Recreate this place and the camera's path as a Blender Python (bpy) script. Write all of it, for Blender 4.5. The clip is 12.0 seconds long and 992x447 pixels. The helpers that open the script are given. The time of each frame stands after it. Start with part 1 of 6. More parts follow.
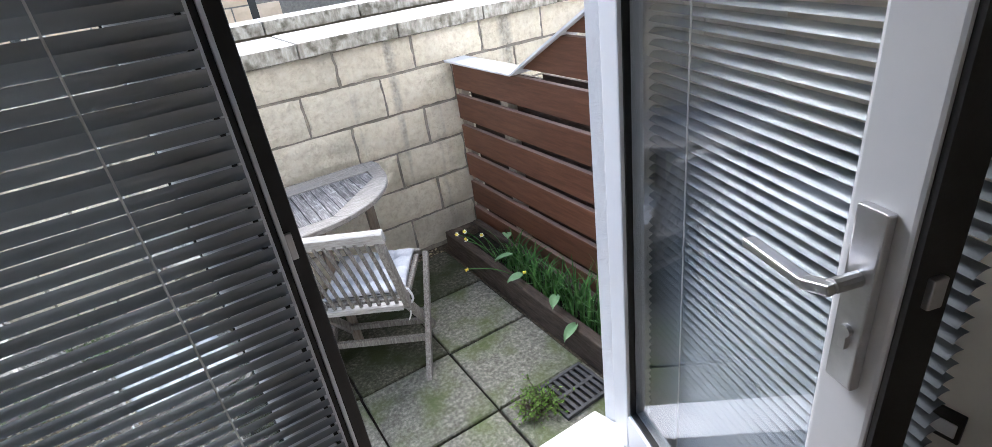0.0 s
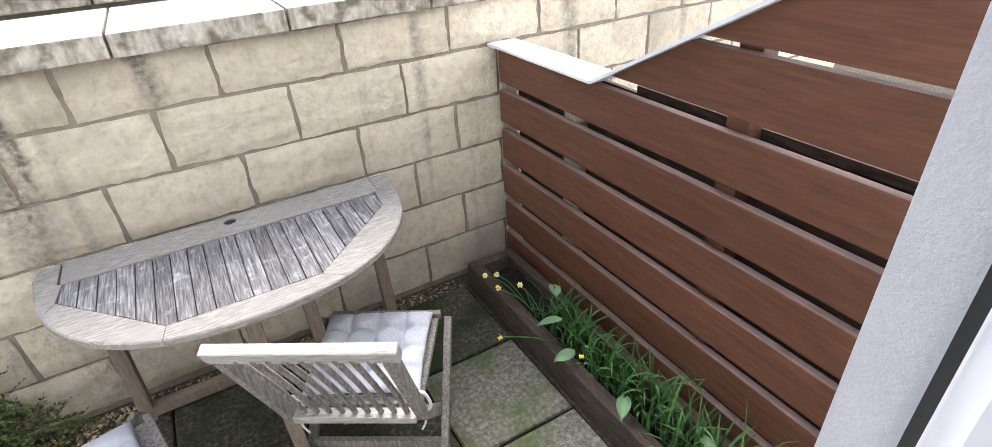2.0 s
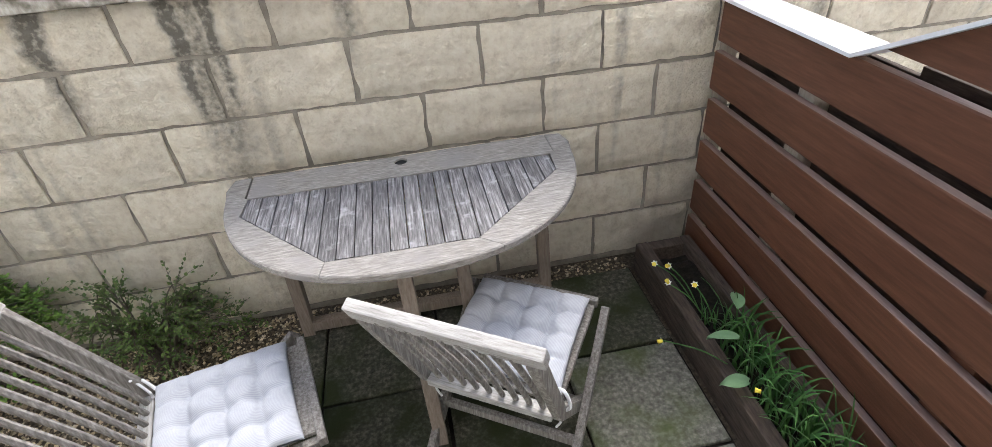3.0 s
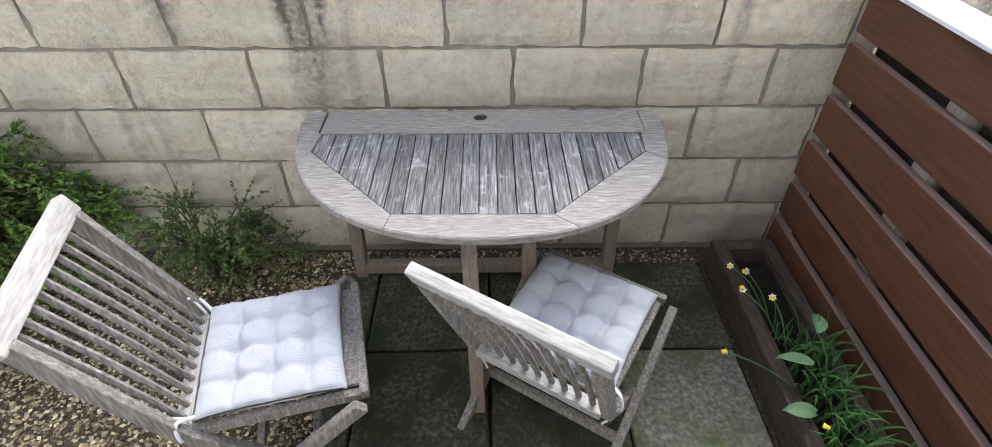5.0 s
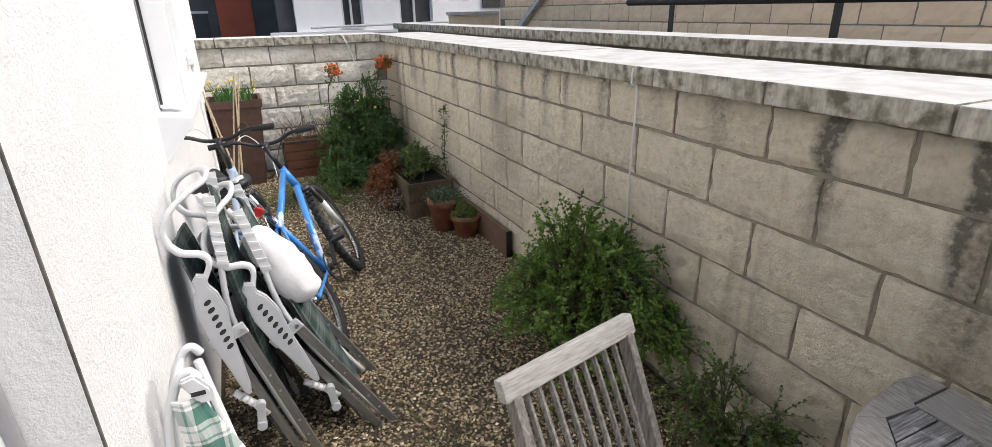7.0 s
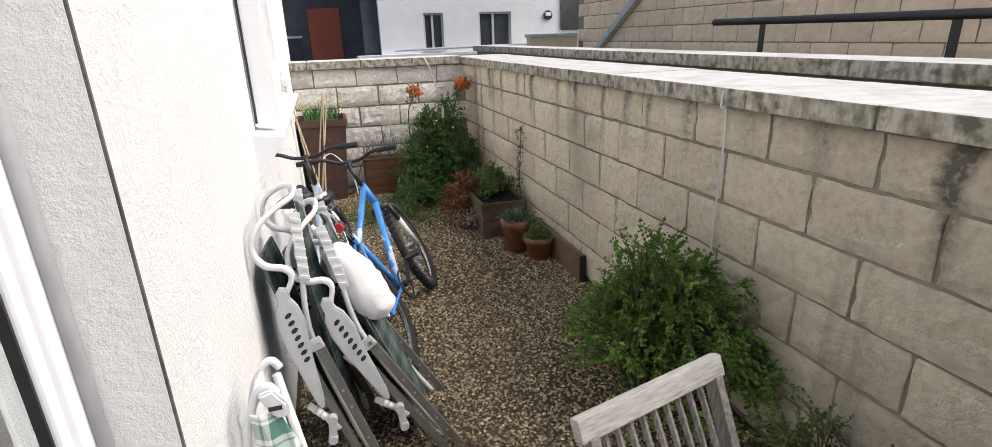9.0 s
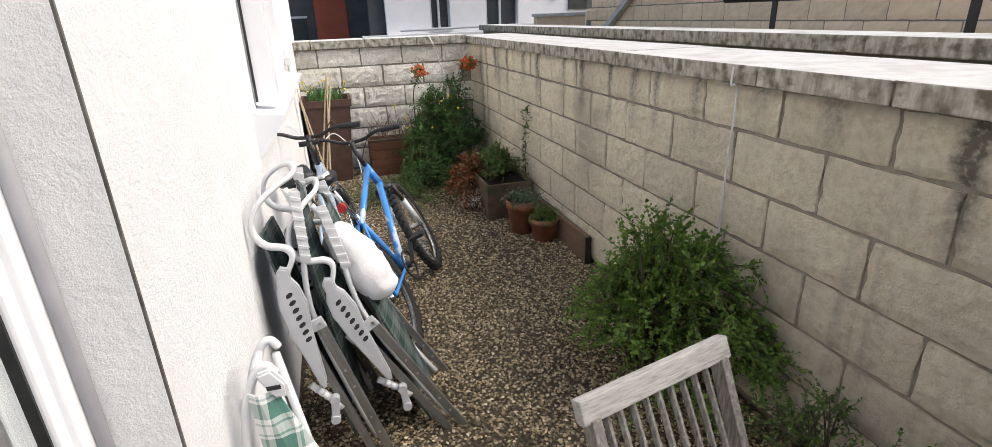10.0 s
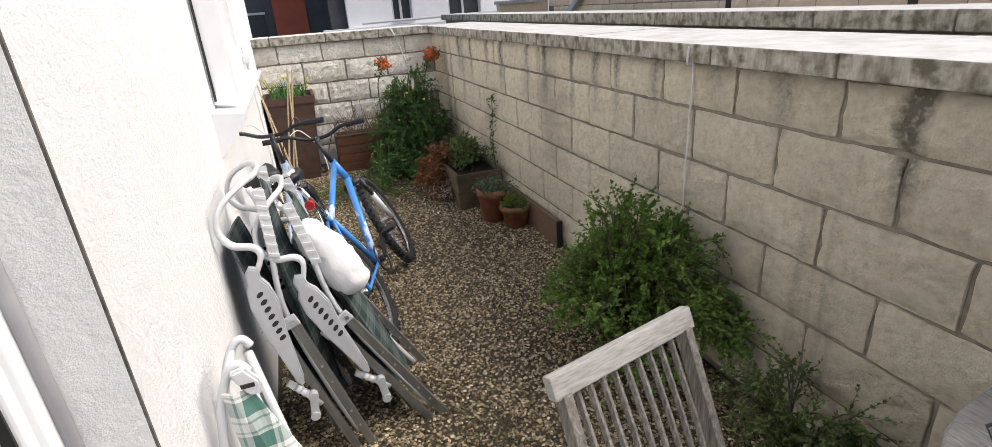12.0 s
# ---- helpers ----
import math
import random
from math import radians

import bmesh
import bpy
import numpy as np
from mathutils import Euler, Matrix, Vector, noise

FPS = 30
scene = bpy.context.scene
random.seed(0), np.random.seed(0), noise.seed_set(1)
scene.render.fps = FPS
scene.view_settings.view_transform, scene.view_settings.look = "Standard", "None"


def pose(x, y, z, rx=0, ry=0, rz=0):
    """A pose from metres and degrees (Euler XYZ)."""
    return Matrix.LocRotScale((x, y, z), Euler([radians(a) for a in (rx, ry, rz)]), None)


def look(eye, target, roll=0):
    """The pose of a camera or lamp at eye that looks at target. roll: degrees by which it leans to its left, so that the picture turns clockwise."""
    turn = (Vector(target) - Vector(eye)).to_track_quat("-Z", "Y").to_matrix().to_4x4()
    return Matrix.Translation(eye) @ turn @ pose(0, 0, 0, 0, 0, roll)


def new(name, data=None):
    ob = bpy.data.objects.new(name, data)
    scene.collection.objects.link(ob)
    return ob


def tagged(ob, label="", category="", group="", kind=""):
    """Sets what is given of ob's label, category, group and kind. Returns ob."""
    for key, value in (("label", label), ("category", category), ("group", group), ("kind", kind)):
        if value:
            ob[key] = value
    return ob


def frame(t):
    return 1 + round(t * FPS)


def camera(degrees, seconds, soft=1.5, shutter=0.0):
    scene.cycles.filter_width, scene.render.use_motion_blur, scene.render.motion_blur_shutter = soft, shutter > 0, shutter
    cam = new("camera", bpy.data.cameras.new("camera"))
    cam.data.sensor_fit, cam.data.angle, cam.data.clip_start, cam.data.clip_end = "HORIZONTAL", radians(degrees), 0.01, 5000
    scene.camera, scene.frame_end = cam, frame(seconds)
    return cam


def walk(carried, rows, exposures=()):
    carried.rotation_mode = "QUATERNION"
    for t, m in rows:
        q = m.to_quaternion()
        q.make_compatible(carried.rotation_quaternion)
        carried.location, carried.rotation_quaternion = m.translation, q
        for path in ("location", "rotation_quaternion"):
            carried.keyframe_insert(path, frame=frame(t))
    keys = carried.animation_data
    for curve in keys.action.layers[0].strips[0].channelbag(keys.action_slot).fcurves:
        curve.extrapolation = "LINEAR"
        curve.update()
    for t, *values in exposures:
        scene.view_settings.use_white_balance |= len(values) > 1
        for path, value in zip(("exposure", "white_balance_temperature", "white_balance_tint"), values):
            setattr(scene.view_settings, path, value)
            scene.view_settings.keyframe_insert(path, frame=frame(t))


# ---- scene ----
cam = camera(84.4, 12.0, soft=0.55)
PATH = [
    (0, (-0.349, -2.974, 1.746), (0.498, -1.413, 0.827), -8.4),
    (0.5, (-0.265, -2.751, 1.741), (0.618, -1.237, 0.777), -6.7),
    (1, (-0.162, -2.54, 1.739), (0.528, -0.926, 0.781), -6.4),
    (1.5, (-0.121, -2.32, 1.725), (0.597, -0.742, 0.727), -5.6),
    (2, (-0.091, -2.13, 1.729), (0.723, -0.633, 0.681), -3.5),
    (2.5, (-0.034, -1.967, 1.652), (0.387, -0.302, 0.628), -4.4),
    (3, (-0.037, -1.899, 1.679), (0.189, -0.291, 0.51), -4.7),
    (3.2, (-0.024, -1.884, 1.688), (0.185, -0.301, 0.483), -5.4),
    (4.8, (-0.059, -1.767, 1.683), (-0.085, -0.248, 0.382), -1.2),
    (5, (-0.085, -1.781, 1.664), (-0.062, -0.259, 0.367), 0.1),
    (5.5, (-0.164, -1.709, 1.643), (-0.684, -0.204, 0.432), -3.4),
    (6, (-0.131, -1.556, 1.55), (-1.314, -0.334, 0.498), -1.6),
    (6.5, (-0.101, -1.551, 1.603), (-1.6, -0.577, 0.706), -2.3),
    (7, (-0.082, -1.588, 1.643), (-1.777, -0.816, 0.915), -1.2),
    (7.5, (-0.077, -1.598, 1.655), (-1.857, -0.954, 1.011), -1.6),
    (7.7, (-0.092, -1.624, 1.652), (-1.884, -0.985, 1.022), -1.5),
    (9.5, (-0.143, -1.578, 1.633), (-1.954, -1.066, 0.956), -2.0),
    (10, (-0.156, -1.572, 1.621), (-1.953, -1.06, 0.908), -2.0),
    (10.5, (-0.153, -1.565, 1.622), (-1.944, -1.061, 0.888), -2.8),
    (11, (-0.15, -1.559, 1.618), (-1.94, -1.048, 0.885), -3.1),
    (11.5, (-0.14, -1.559, 1.62), (-1.924, -1.038, 0.88), -3.5),
    (12, (-0.126, -1.557, 1.619), (-1.882, -0.964, 0.867), -4.1),
]
EXPOSURES = [(0.0, 1.8, 6000, 10), (0.5, 1.8, 6100, 10), (1.0, 1.98, 6250, 10), (1.5, 1.98, 6500, 10), (2.0, 1.98, 6550, 10), (2.5, 1.68, 6550, 10), (3.0, 1.55, 6500, 10), (5.0, 1.55, 6300, 10), (5.6, 1.45, 6350, 10), (6.0, 1.24, 6350, 10), (6.5, 0.84, 6550, 11), (7.5, 0.64, 6900, 11), (12.0, 0.64, 6900, 11.5)]
walk(cam, [(t, look(eye, target, roll)) for t, eye, target, roll in PATH], EXPOSURES)

# ---- light and sky ----
world = bpy.data.worlds.new("sky")
scene.world = world
world.use_nodes = True
wn = world.node_tree.nodes
sky = wn.new("ShaderNodeTexSky")
sky.sky_type, sky.sun_disc = "NISHITA", False
sky.sun_elevation, sky.sun_rotation = radians(46), radians(18)
sky.air_density, sky.dust_density, sky.ozone_density = 1.0, 2.5, 1.2
world.node_tree.links.new(sky.outputs[0], wn["Background"].inputs[0])
wn["Background"].inputs[1].default_value = 0.15
sun = new("sun", bpy.data.lights.new("sun", "SUN"))
sun.data.energy, sun.data.angle, sun.data.color = 2.3, radians(50), (1.0, 0.98, 0.95)
sun.matrix_world = look((1.5, 8.73, 10.0), (-1.5, -0.6, 0))

# ---- materials ----
def mat(name, stops, scale=20.0, rough=0.7, metal=0.0, bump=0.3, depth=0.004, detail_scale=120.0, stretch=(1, 1, 1),
        blotch=None, blotch_scale=1.5, blotch_range=(0.5, 0.7), vary=0.0, spec=0.5, island=False):
    m = bpy.data.materials.new(name)
    m.use_nodes = True
    nt = m.node_tree
    n, l = nt.nodes, nt.links
    b = n["Principled BSDF"]
    b.inputs["Roughness"].default_value, b.inputs["Metallic"].default_value = rough, metal
    b.inputs["Specular IOR Level"].default_value = spec
    tc = n.new("ShaderNodeTexCoord")
    mp = n.new("ShaderNodeMapping")
    mp.inputs["Scale"].default_value = stretch
    geo = n.new("ShaderNodeNewGeometry")
    oi = n.new("ShaderNodeObjectInfo")
    add = n.new("ShaderNodeVectorMath")
    add.operation = "MULTIPLY_ADD"
    add.inputs[1].default_value = (37.0, 23.0, 51.0)
    comb = n.new("ShaderNodeCombineXYZ")
    rnd = geo.outputs["Random Per Island"] if island else oi.outputs["Random"]
    for i in range(3):
        l.new(rnd, comb.inputs[i])
    l.new(comb.outputs[0], add.inputs[0])
    l.new(tc.outputs["Object"], add.inputs[2])
    l.new(add.outputs[0], mp.inputs[0])
    n1 = n.new("ShaderNodeTexNoise")
    n1.inputs["Scale"].default_value, n1.inputs["Detail"].default_value, n1.inputs["Roughness"].default_value = scale, 6.0, 0.65
    l.new(mp.outputs[0], n1.inputs["Vector"])
    ramp = n.new("ShaderNodeValToRGB")
    els = ramp.color_ramp.elements
    while len(els) < len(stops):
        els.new(0.5)
    for i, c in enumerate(stops):
        els[i].position = 0.3 + 0.4 * i / max(1, len(stops) - 1)
        els[i].color = (*c, 1)
    l.new(n1.outputs[0], ramp.inputs[0])
    col = ramp.outputs[0]
    if blotch:
        n2 = n.new("ShaderNodeTexNoise")
        n2.inputs["Scale"].default_value, n2.inputs["Detail"].default_value = blotch_scale, 8.0
        l.new(geo.outputs["Position"], n2.inputs["Vector"])
        r2 = n.new("ShaderNodeValToRGB")
        r2.color_ramp.elements[0].position, r2.color_ramp.elements[1].position = blotch_range
        l.new(n2.outputs[0], r2.inputs[0])
        mx = n.new("ShaderNodeMixRGB")
        mx.inputs[2].default_value = (*blotch, 1)
        l.new(r2.outputs[0], mx.inputs[0])
        l.new(col, mx.inputs[1])
        col = mx.outputs[0]
    if vary:
        hs = n.new("ShaderNodeHueSaturation")
        mr = n.new("ShaderNodeMapRange")
        mr.inputs["To Min"].default_value, mr.inputs["To Max"].default_value = 1 - vary, 1 + vary
        l.new(rnd, mr.inputs[0])
        l.new(mr.outputs[0], hs.inputs["Value"])
        l.new(col, hs.inputs["Color"])
        col = hs.outputs[0]
    l.new(col, b.inputs["Base Color"])
    if bump:
        n3 = n.new("ShaderNodeTexNoise")
        n3.inputs["Scale"].default_value, n3.inputs["Detail"].default_value, n3.inputs["Roughness"].default_value = detail_scale, 8.0, 0.7
        l.new(mp.outputs[0], n3.inputs["Vector"])
        bp = n.new("ShaderNodeBump")
        bp.inputs["Strength"].default_value, bp.inputs["Distance"].default_value = bump, depth
        l.new(n3.outputs[0], bp.inputs["Height"])
        l.new(bp.outputs[0], b.inputs["Normal"])
    return m


def glass_mat(name, tint):
    m = bpy.data.materials.new(name)
    m.use_nodes = True
    b = m.node_tree.nodes["Principled BSDF"]
    b.inputs["Base Color"].default_value = (*tint, 1)
    b.inputs["Transmission Weight"].default_value, b.inputs["Roughness"].default_value, b.inputs["IOR"].default_value = 1.0, 0.0, 1.45
    return m


# ---- mesh helpers ----
def mesh_of(name, bm, material=None, smooth=False):
    me = bpy.data.meshes.new(name)
    bm.normal_update()
    bm.to_mesh(me)
    bm.free()
    if material:
        me.materials.append(material)
    if smooth:
        me.polygons.foreach_set("use_smooth", [True] * len(me.polygons))
    return me


def part(name, bm, material, parent=None, label="", smooth=False):
    ob = new(name, mesh_of(name, bm, material, smooth))
    if parent:
        ob.parent = parent
    if label:
        ob["label"] = label
    return ob


def thing(name, label, category, m=None, group="", kind=""):
    ob = tagged(new(name), label, category, group, kind)
    ob.empty_display_size = 0.1
    if m is not None:
        ob.matrix_basis = m
    return ob


def box(bm, lo, hi, bevel=0.0, m=None):
    c = [(a + b) / 2 for a, b in zip(lo, hi)]
    s = [abs(b - a) for a, b in zip(lo, hi)]
    mm = Matrix.Translation(c) @ Matrix.Diagonal((*s, 1))
    if m is not None:
        mm = m @ mm
    r = bmesh.ops.create_cube(bm, size=1, matrix=mm)
    if bevel:
        vs = set(r["verts"])
        es = [e for e in bm.edges if e.verts[0] in vs and e.verts[1] in vs]
        bmesh.ops.bevel(bm, geom=es, offset=bevel, segments=2, affect="EDGES", profile=0.6)
    return bm


def boxed(lo, hi, bevel=0.0, m=None):
    return box(bmesh.new(), lo, hi, bevel, m)


def frame_to(a, b, up=(0, 0, 1)):
    a, b = Vector(a), Vector(b)
    z = (b - a).normalized()
    x = Vector(up).cross(z)
    if x.length < 1e-4:
        x = Vector((1, 0, 0)).cross(z)
    x.normalize()
    y = z.cross(x)
    return Matrix(((x[0], y[0], z[0], a[0]), (x[1], y[1], z[1], a[1]), (x[2], y[2], z[2], a[2]), (0, 0, 0, 1))), (b - a).length


def bar(bm, a, b, w, d, bevel=0.004, up=(0, 0, 1)):
    """A rectangular batten from a to b; w across, d along the up side."""
    m, ln = frame_to(a, b, up)
    return box(bm, (-w / 2, -d / 2, 0), (w / 2, d / 2, ln), bevel, m)


def tube(bm, pts, r, sides=10, closed=False, r_end=None, caps=True):
    """A round tube along pts."""
    pts = [Vector(p) for p in pts]
    rings, n = [], len(pts)
    up = Vector((0.13, 0.21, 0.97)).normalized()
    prev = None
    for i, p in enumerate(pts):
        if closed:
            t = (pts[(i + 1) % n] - pts[i - 1])
        else:
            t = pts[min(i + 1, n - 1)] - pts[max(i - 1, 0)]
        t.normalize()
        x = (up if prev is None else prev).cross(t)
        if x.length < 1e-3:
            x = Vector((1, 0, 0)).cross(t)
        x.normalize()
        y = t.cross(x)
        prev = y.copy() if prev is None else (t.cross(x)).normalized()
        prev = t.cross(x)
        rr = r if r_end is None else r + (r_end - r) * i / max(1, n - 1)
        rings.append([bm.verts.new(p + rr * (math.cos(2 * math.pi * k / sides) * x + math.sin(2 * math.pi * k / sides) * y)) for k in range(sides)])
        prev = y
    for i in range(n if closed else n - 1):
        a, b = rings[i], rings[(i + 1) % n]
        for k in range(sides):
            bm.faces.new((a[k], a[(k + 1) % sides], b[(k + 1) % sides], b[k]))
    if caps and not closed:
        bm.faces.new(rings[0][::-1])
        bm.faces.new(rings[-1])
    return bm


def smooth_path(pts, steps=6, closed=False):
    """Points of a smooth curve through pts."""
    pts = [Vector(p) for p in pts]
    n, out = len(pts), []
    for i in range(n if closed else n - 1):
        p0 = pts[(i - 1) % n] if closed or i > 0 else pts[0]
        p1, p2 = pts[i], pts[(i + 1) % n]
        p3 = pts[(i + 2) % n] if closed or i + 2 < n else pts[-1]
        for s in range(steps):
            t = s / steps
            out.append(0.5 * (2 * p1 + (p2 - p0) * t + (2 * p0 - 5 * p1 + 4 * p2 - p3) * t * t + (3 * p1 - p0 - 3 * p2 + p3) * t ** 3))
    if not closed:
        out.append(pts[-1])
    return out


def lathe(profile, segs=24, wobble=0.0, seed=0):
    """A turned shape from (radius, height) pairs."""
    rng = random.Random(seed)
    bm = bmesh.new()
    rings = []
    for r, z in profile:
        rings.append([bm.verts.new((r * math.cos(2 * math.pi * k / segs) * (1 + wobble * rng.uniform(-1, 1)), r * math.sin(2 * math.pi * k / segs) * (1 + wobble * rng.uniform(-1, 1)), z)) for k in range(segs)])
    for a, b in zip(rings, rings[1:]):
        for k in range(segs):
            bm.faces.new((a[k], a[(k + 1) % segs], b[(k + 1) % segs], b[k]))
    bm.faces.new(rings[0][::-1])
    bm.faces.new(rings[-1])
    return bm


def prism(poly, axis, lo, hi):
    """A prism: poly (two coordinates each) pushed along axis from lo to hi."""
    bm = bmesh.new()
    def at(p, v):
        q = list(p)
        q.insert("xyz".index(axis), v)
        return q
    a = [bm.verts.new(at(p, lo)) for p in poly]
    b = [bm.verts.new(at(p, hi)) for p in poly]
    n = len(poly)
    bm.faces.new(a)
    bm.faces.new(b[::-1])
    for i in range(n):
        bm.faces.new((a[i], b[i], b[(i + 1) % n], a[(i + 1) % n]))
    bmesh.ops.recalc_face_normals(bm, faces=bm.faces[:])
    return bm


def raw_mesh(name, verts, faces, material, smooth=False):
    me = bpy.data.meshes.new(name)
    me.from_pydata([tuple(v) for v in verts], [], faces)
    me.materials.append(material)
    if smooth:
        me.polygons.foreach_set("use_smooth", [True] * len(me.polygons))
    return me

# ---- colours of the place ----
STONE = mat("split_face_stone", [(0.68, 0.6, 0.46), (0.83, 0.755, 0.605), (0.9, 0.84, 0.7)], scale=30, rough=0.92, bump=1.0, depth=0.036, detail_scale=46,
            blotch=(0.44, 0.39, 0.31), blotch_scale=1.6, blotch_range=(0.52, 0.8), vary=0.09, spec=0.25)
MORTAR = mat("mortar", [(0.21, 0.188, 0.153), (0.33, 0.3, 0.25)], scale=30, rough=0.95, bump=0.6, spec=0.2)
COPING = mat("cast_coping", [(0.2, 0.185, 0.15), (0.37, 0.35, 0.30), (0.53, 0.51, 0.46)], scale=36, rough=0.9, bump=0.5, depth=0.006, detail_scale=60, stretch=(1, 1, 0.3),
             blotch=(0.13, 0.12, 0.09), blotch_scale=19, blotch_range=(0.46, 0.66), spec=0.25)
COPING_PALE = mat("pale_coping_top", [(0.45, 0.445, 0.425), (0.55, 0.545, 0.525), (0.62, 0.615, 0.595)], scale=9, rough=0.85, bump=0.3, blotch=(0.4, 0.39, 0.36), blotch_scale=5, blotch_range=(0.5, 0.75))
RENDER = mat("white_render", [(0.83, 0.83, 0.83), (0.89, 0.89, 0.89)], scale=8, rough=0.9, bump=0.8, depth=0.013, detail_scale=48, spec=0.3)
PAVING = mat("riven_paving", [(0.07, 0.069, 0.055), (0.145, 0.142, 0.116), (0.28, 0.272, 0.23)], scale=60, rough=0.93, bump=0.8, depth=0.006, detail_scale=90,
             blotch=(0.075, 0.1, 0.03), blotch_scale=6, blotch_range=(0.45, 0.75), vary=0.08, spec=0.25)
# mossier slabs, their colour also darkened for shade by wall and table
PAVING_MOSS_SHADE = mat("mossy_shaded_paving", [(0.024, 0.025, 0.017), (0.066, 0.064, 0.046), (0.16, 0.152, 0.118)], scale=60, rough=0.93, bump=0.8, depth=0.006, detail_scale=90,
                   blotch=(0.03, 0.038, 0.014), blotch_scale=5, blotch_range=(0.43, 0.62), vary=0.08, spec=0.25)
SOIL = mat("dark_soil", [(0.01, 0.008, 0.006), (0.032, 0.026, 0.02)], scale=40, rough=0.95, bump=1.0, depth=0.02, detail_scale=50, spec=0.2)
GRAVEL_BED = mat("gravel_bed", [(0.03, 0.024, 0.017), (0.09, 0.072, 0.05), (0.17, 0.14, 0.1)], scale=70, rough=0.95, bump=1.0, depth=0.02, detail_scale=70, spec=0.2)
PEBBLE = mat("pebbles", [(0.1, 0.073, 0.04), (0.285, 0.224, 0.135), (0.58, 0.5, 0.37)], scale=3, rough=0.75, bump=0.2, vary=0.75, spec=0.3, island=True)
TEAK = mat("weathered_teak", [(0.15, 0.138, 0.124), (0.25, 0.232, 0.21), (0.38, 0.36, 0.33)], scale=24, rough=0.8, bump=0.6, depth=0.003, detail_scale=30, stretch=(1, 8, 8), vary=0.1, spec=0.3,
           blotch=(0.24, 0.225, 0.215), blotch_scale=9, blotch_range=(0.52, 0.72))
TEAK_Y = mat("weathered_teak_slats", [(0.05, 0.047, 0.047), (0.16, 0.153, 0.151), (0.37, 0.362, 0.358)], scale=13, rough=0.78, bump=0.5, depth=0.002, detail_scale=40, stretch=(13, 0.8, 13), vary=0.24, spec=0.3,
             blotch=(0.46, 0.455, 0.45), blotch_scale=22, blotch_range=(0.6, 0.78))
TEAK_Z = mat("weathered_teak_upright", [(0.1, 0.09, 0.078), (0.2, 0.184, 0.165), (0.34, 0.325, 0.298)], scale=14, rough=0.8, bump=0.5, depth=0.002, detail_scale=40, stretch=(9, 9, 1), vary=0.08, spec=0.3)
RAILWOOD = mat("bleached_teak_rail", [(0.22, 0.208, 0.19), (0.36, 0.347, 0.325), (0.46, 0.445, 0.42)], scale=20, rough=0.75, bump=0.4, depth=0.002, detail_scale=40, stretch=(1, 9, 9), spec=0.3)
TEAK_LEG = mat("brown_teak_leg", [(0.16, 0.125, 0.095), (0.28, 0.235, 0.19)], scale=14, rough=0.8, bump=0.4, depth=0.002, stretch=(9, 9, 1), spec=0.3)
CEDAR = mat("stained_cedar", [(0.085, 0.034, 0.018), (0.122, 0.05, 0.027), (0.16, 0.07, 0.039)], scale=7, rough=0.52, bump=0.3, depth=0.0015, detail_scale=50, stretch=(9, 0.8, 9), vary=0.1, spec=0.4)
CEDAR_TOP = mat("skylit_cedar_edge", [(0.16, 0.1, 0.076), (0.26, 0.175, 0.14)], scale=12, rough=0.7, bump=0.3, depth=0.0015, detail_scale=50, stretch=(9, 0.8, 9), spec=0.4)
PALE_POST = mat("pale_softwood_post", [(0.3, 0.255, 0.2), (0.42, 0.37, 0.3)], scale=12, rough=0.8, bump=0.3, stretch=(9, 9, 1), spec=0.3)
SLEEPER = mat("dark_sleeper", [(0.03, 0.022, 0.017), (0.07, 0.052, 0.04), (0.11, 0.085, 0.066)], scale=14, rough=0.85, bump=0.6, depth=0.003, stretch=(6, 0.8, 6), spec=0.3)
CAPMETAL = mat("pale_metal_cap", [(0.66, 0.67, 0.68), (0.74, 0.75, 0.76)], scale=5, rough=0.45, bump=0.05, spec=0.5)
WHITE_FRAME = mat("white_door_paint", [(0.76, 0.77, 0.79), (0.82, 0.83, 0.85)], scale=3, rough=0.35, bump=0.05)
RUBBER = mat("black_rubber", [(0.012, 0.012, 0.012), (0.022, 0.022, 0.022)], scale=30, rough=0.55, bump=0.2)
STEEL = mat("brushed_steel", [(0.55, 0.55, 0.56), (0.66, 0.66, 0.67)], scale=30, rough=0.33, metal=1.0, bump=0.05)
SLAT = mat("blind_slat", [(0.26, 0.285, 0.31), (0.3, 0.325, 0.35)], scale=6, rough=0.32, metal=0.15, bump=0.0)
CORD = mat("pale_cord", [(0.6, 0.6, 0.6), (0.7, 0.7, 0.7)], scale=30, rough=0.8, bump=0.2)
GLASS = glass_mat("clear_glass", (0.97, 0.99, 0.985))
PLASTER = mat("cream_plaster", [(0.72, 0.68, 0.6), (0.78, 0.74, 0.66)], scale=4, rough=0.85, bump=0.1)
CEILW = mat("white_ceiling", [(0.8, 0.8, 0.78), (0.85, 0.85, 0.83)], scale=4, rough=0.9, bump=0.05)
CARPET = mat("wooden_floor", [(0.17, 0.14, 0.115), (0.25, 0.21, 0.175)], scale=60, rough=0.9, bump=0.4)
BRASS = mat("dark_switch_plate", [(0.05, 0.045, 0.04), (0.08, 0.07, 0.06)], scale=20, rough=0.4, metal=0.6, bump=0.05)
WHITEP = mat("white_plastic", [(0.72, 0.72, 0.72), (0.78, 0.78, 0.78)], scale=5, rough=0.4, bump=0.03)

# ---- ground ----
def slab(name, lo, hi, material, label, category):
    return tagged(part(name, boxed(lo, hi), material), label, category, kind="structure")

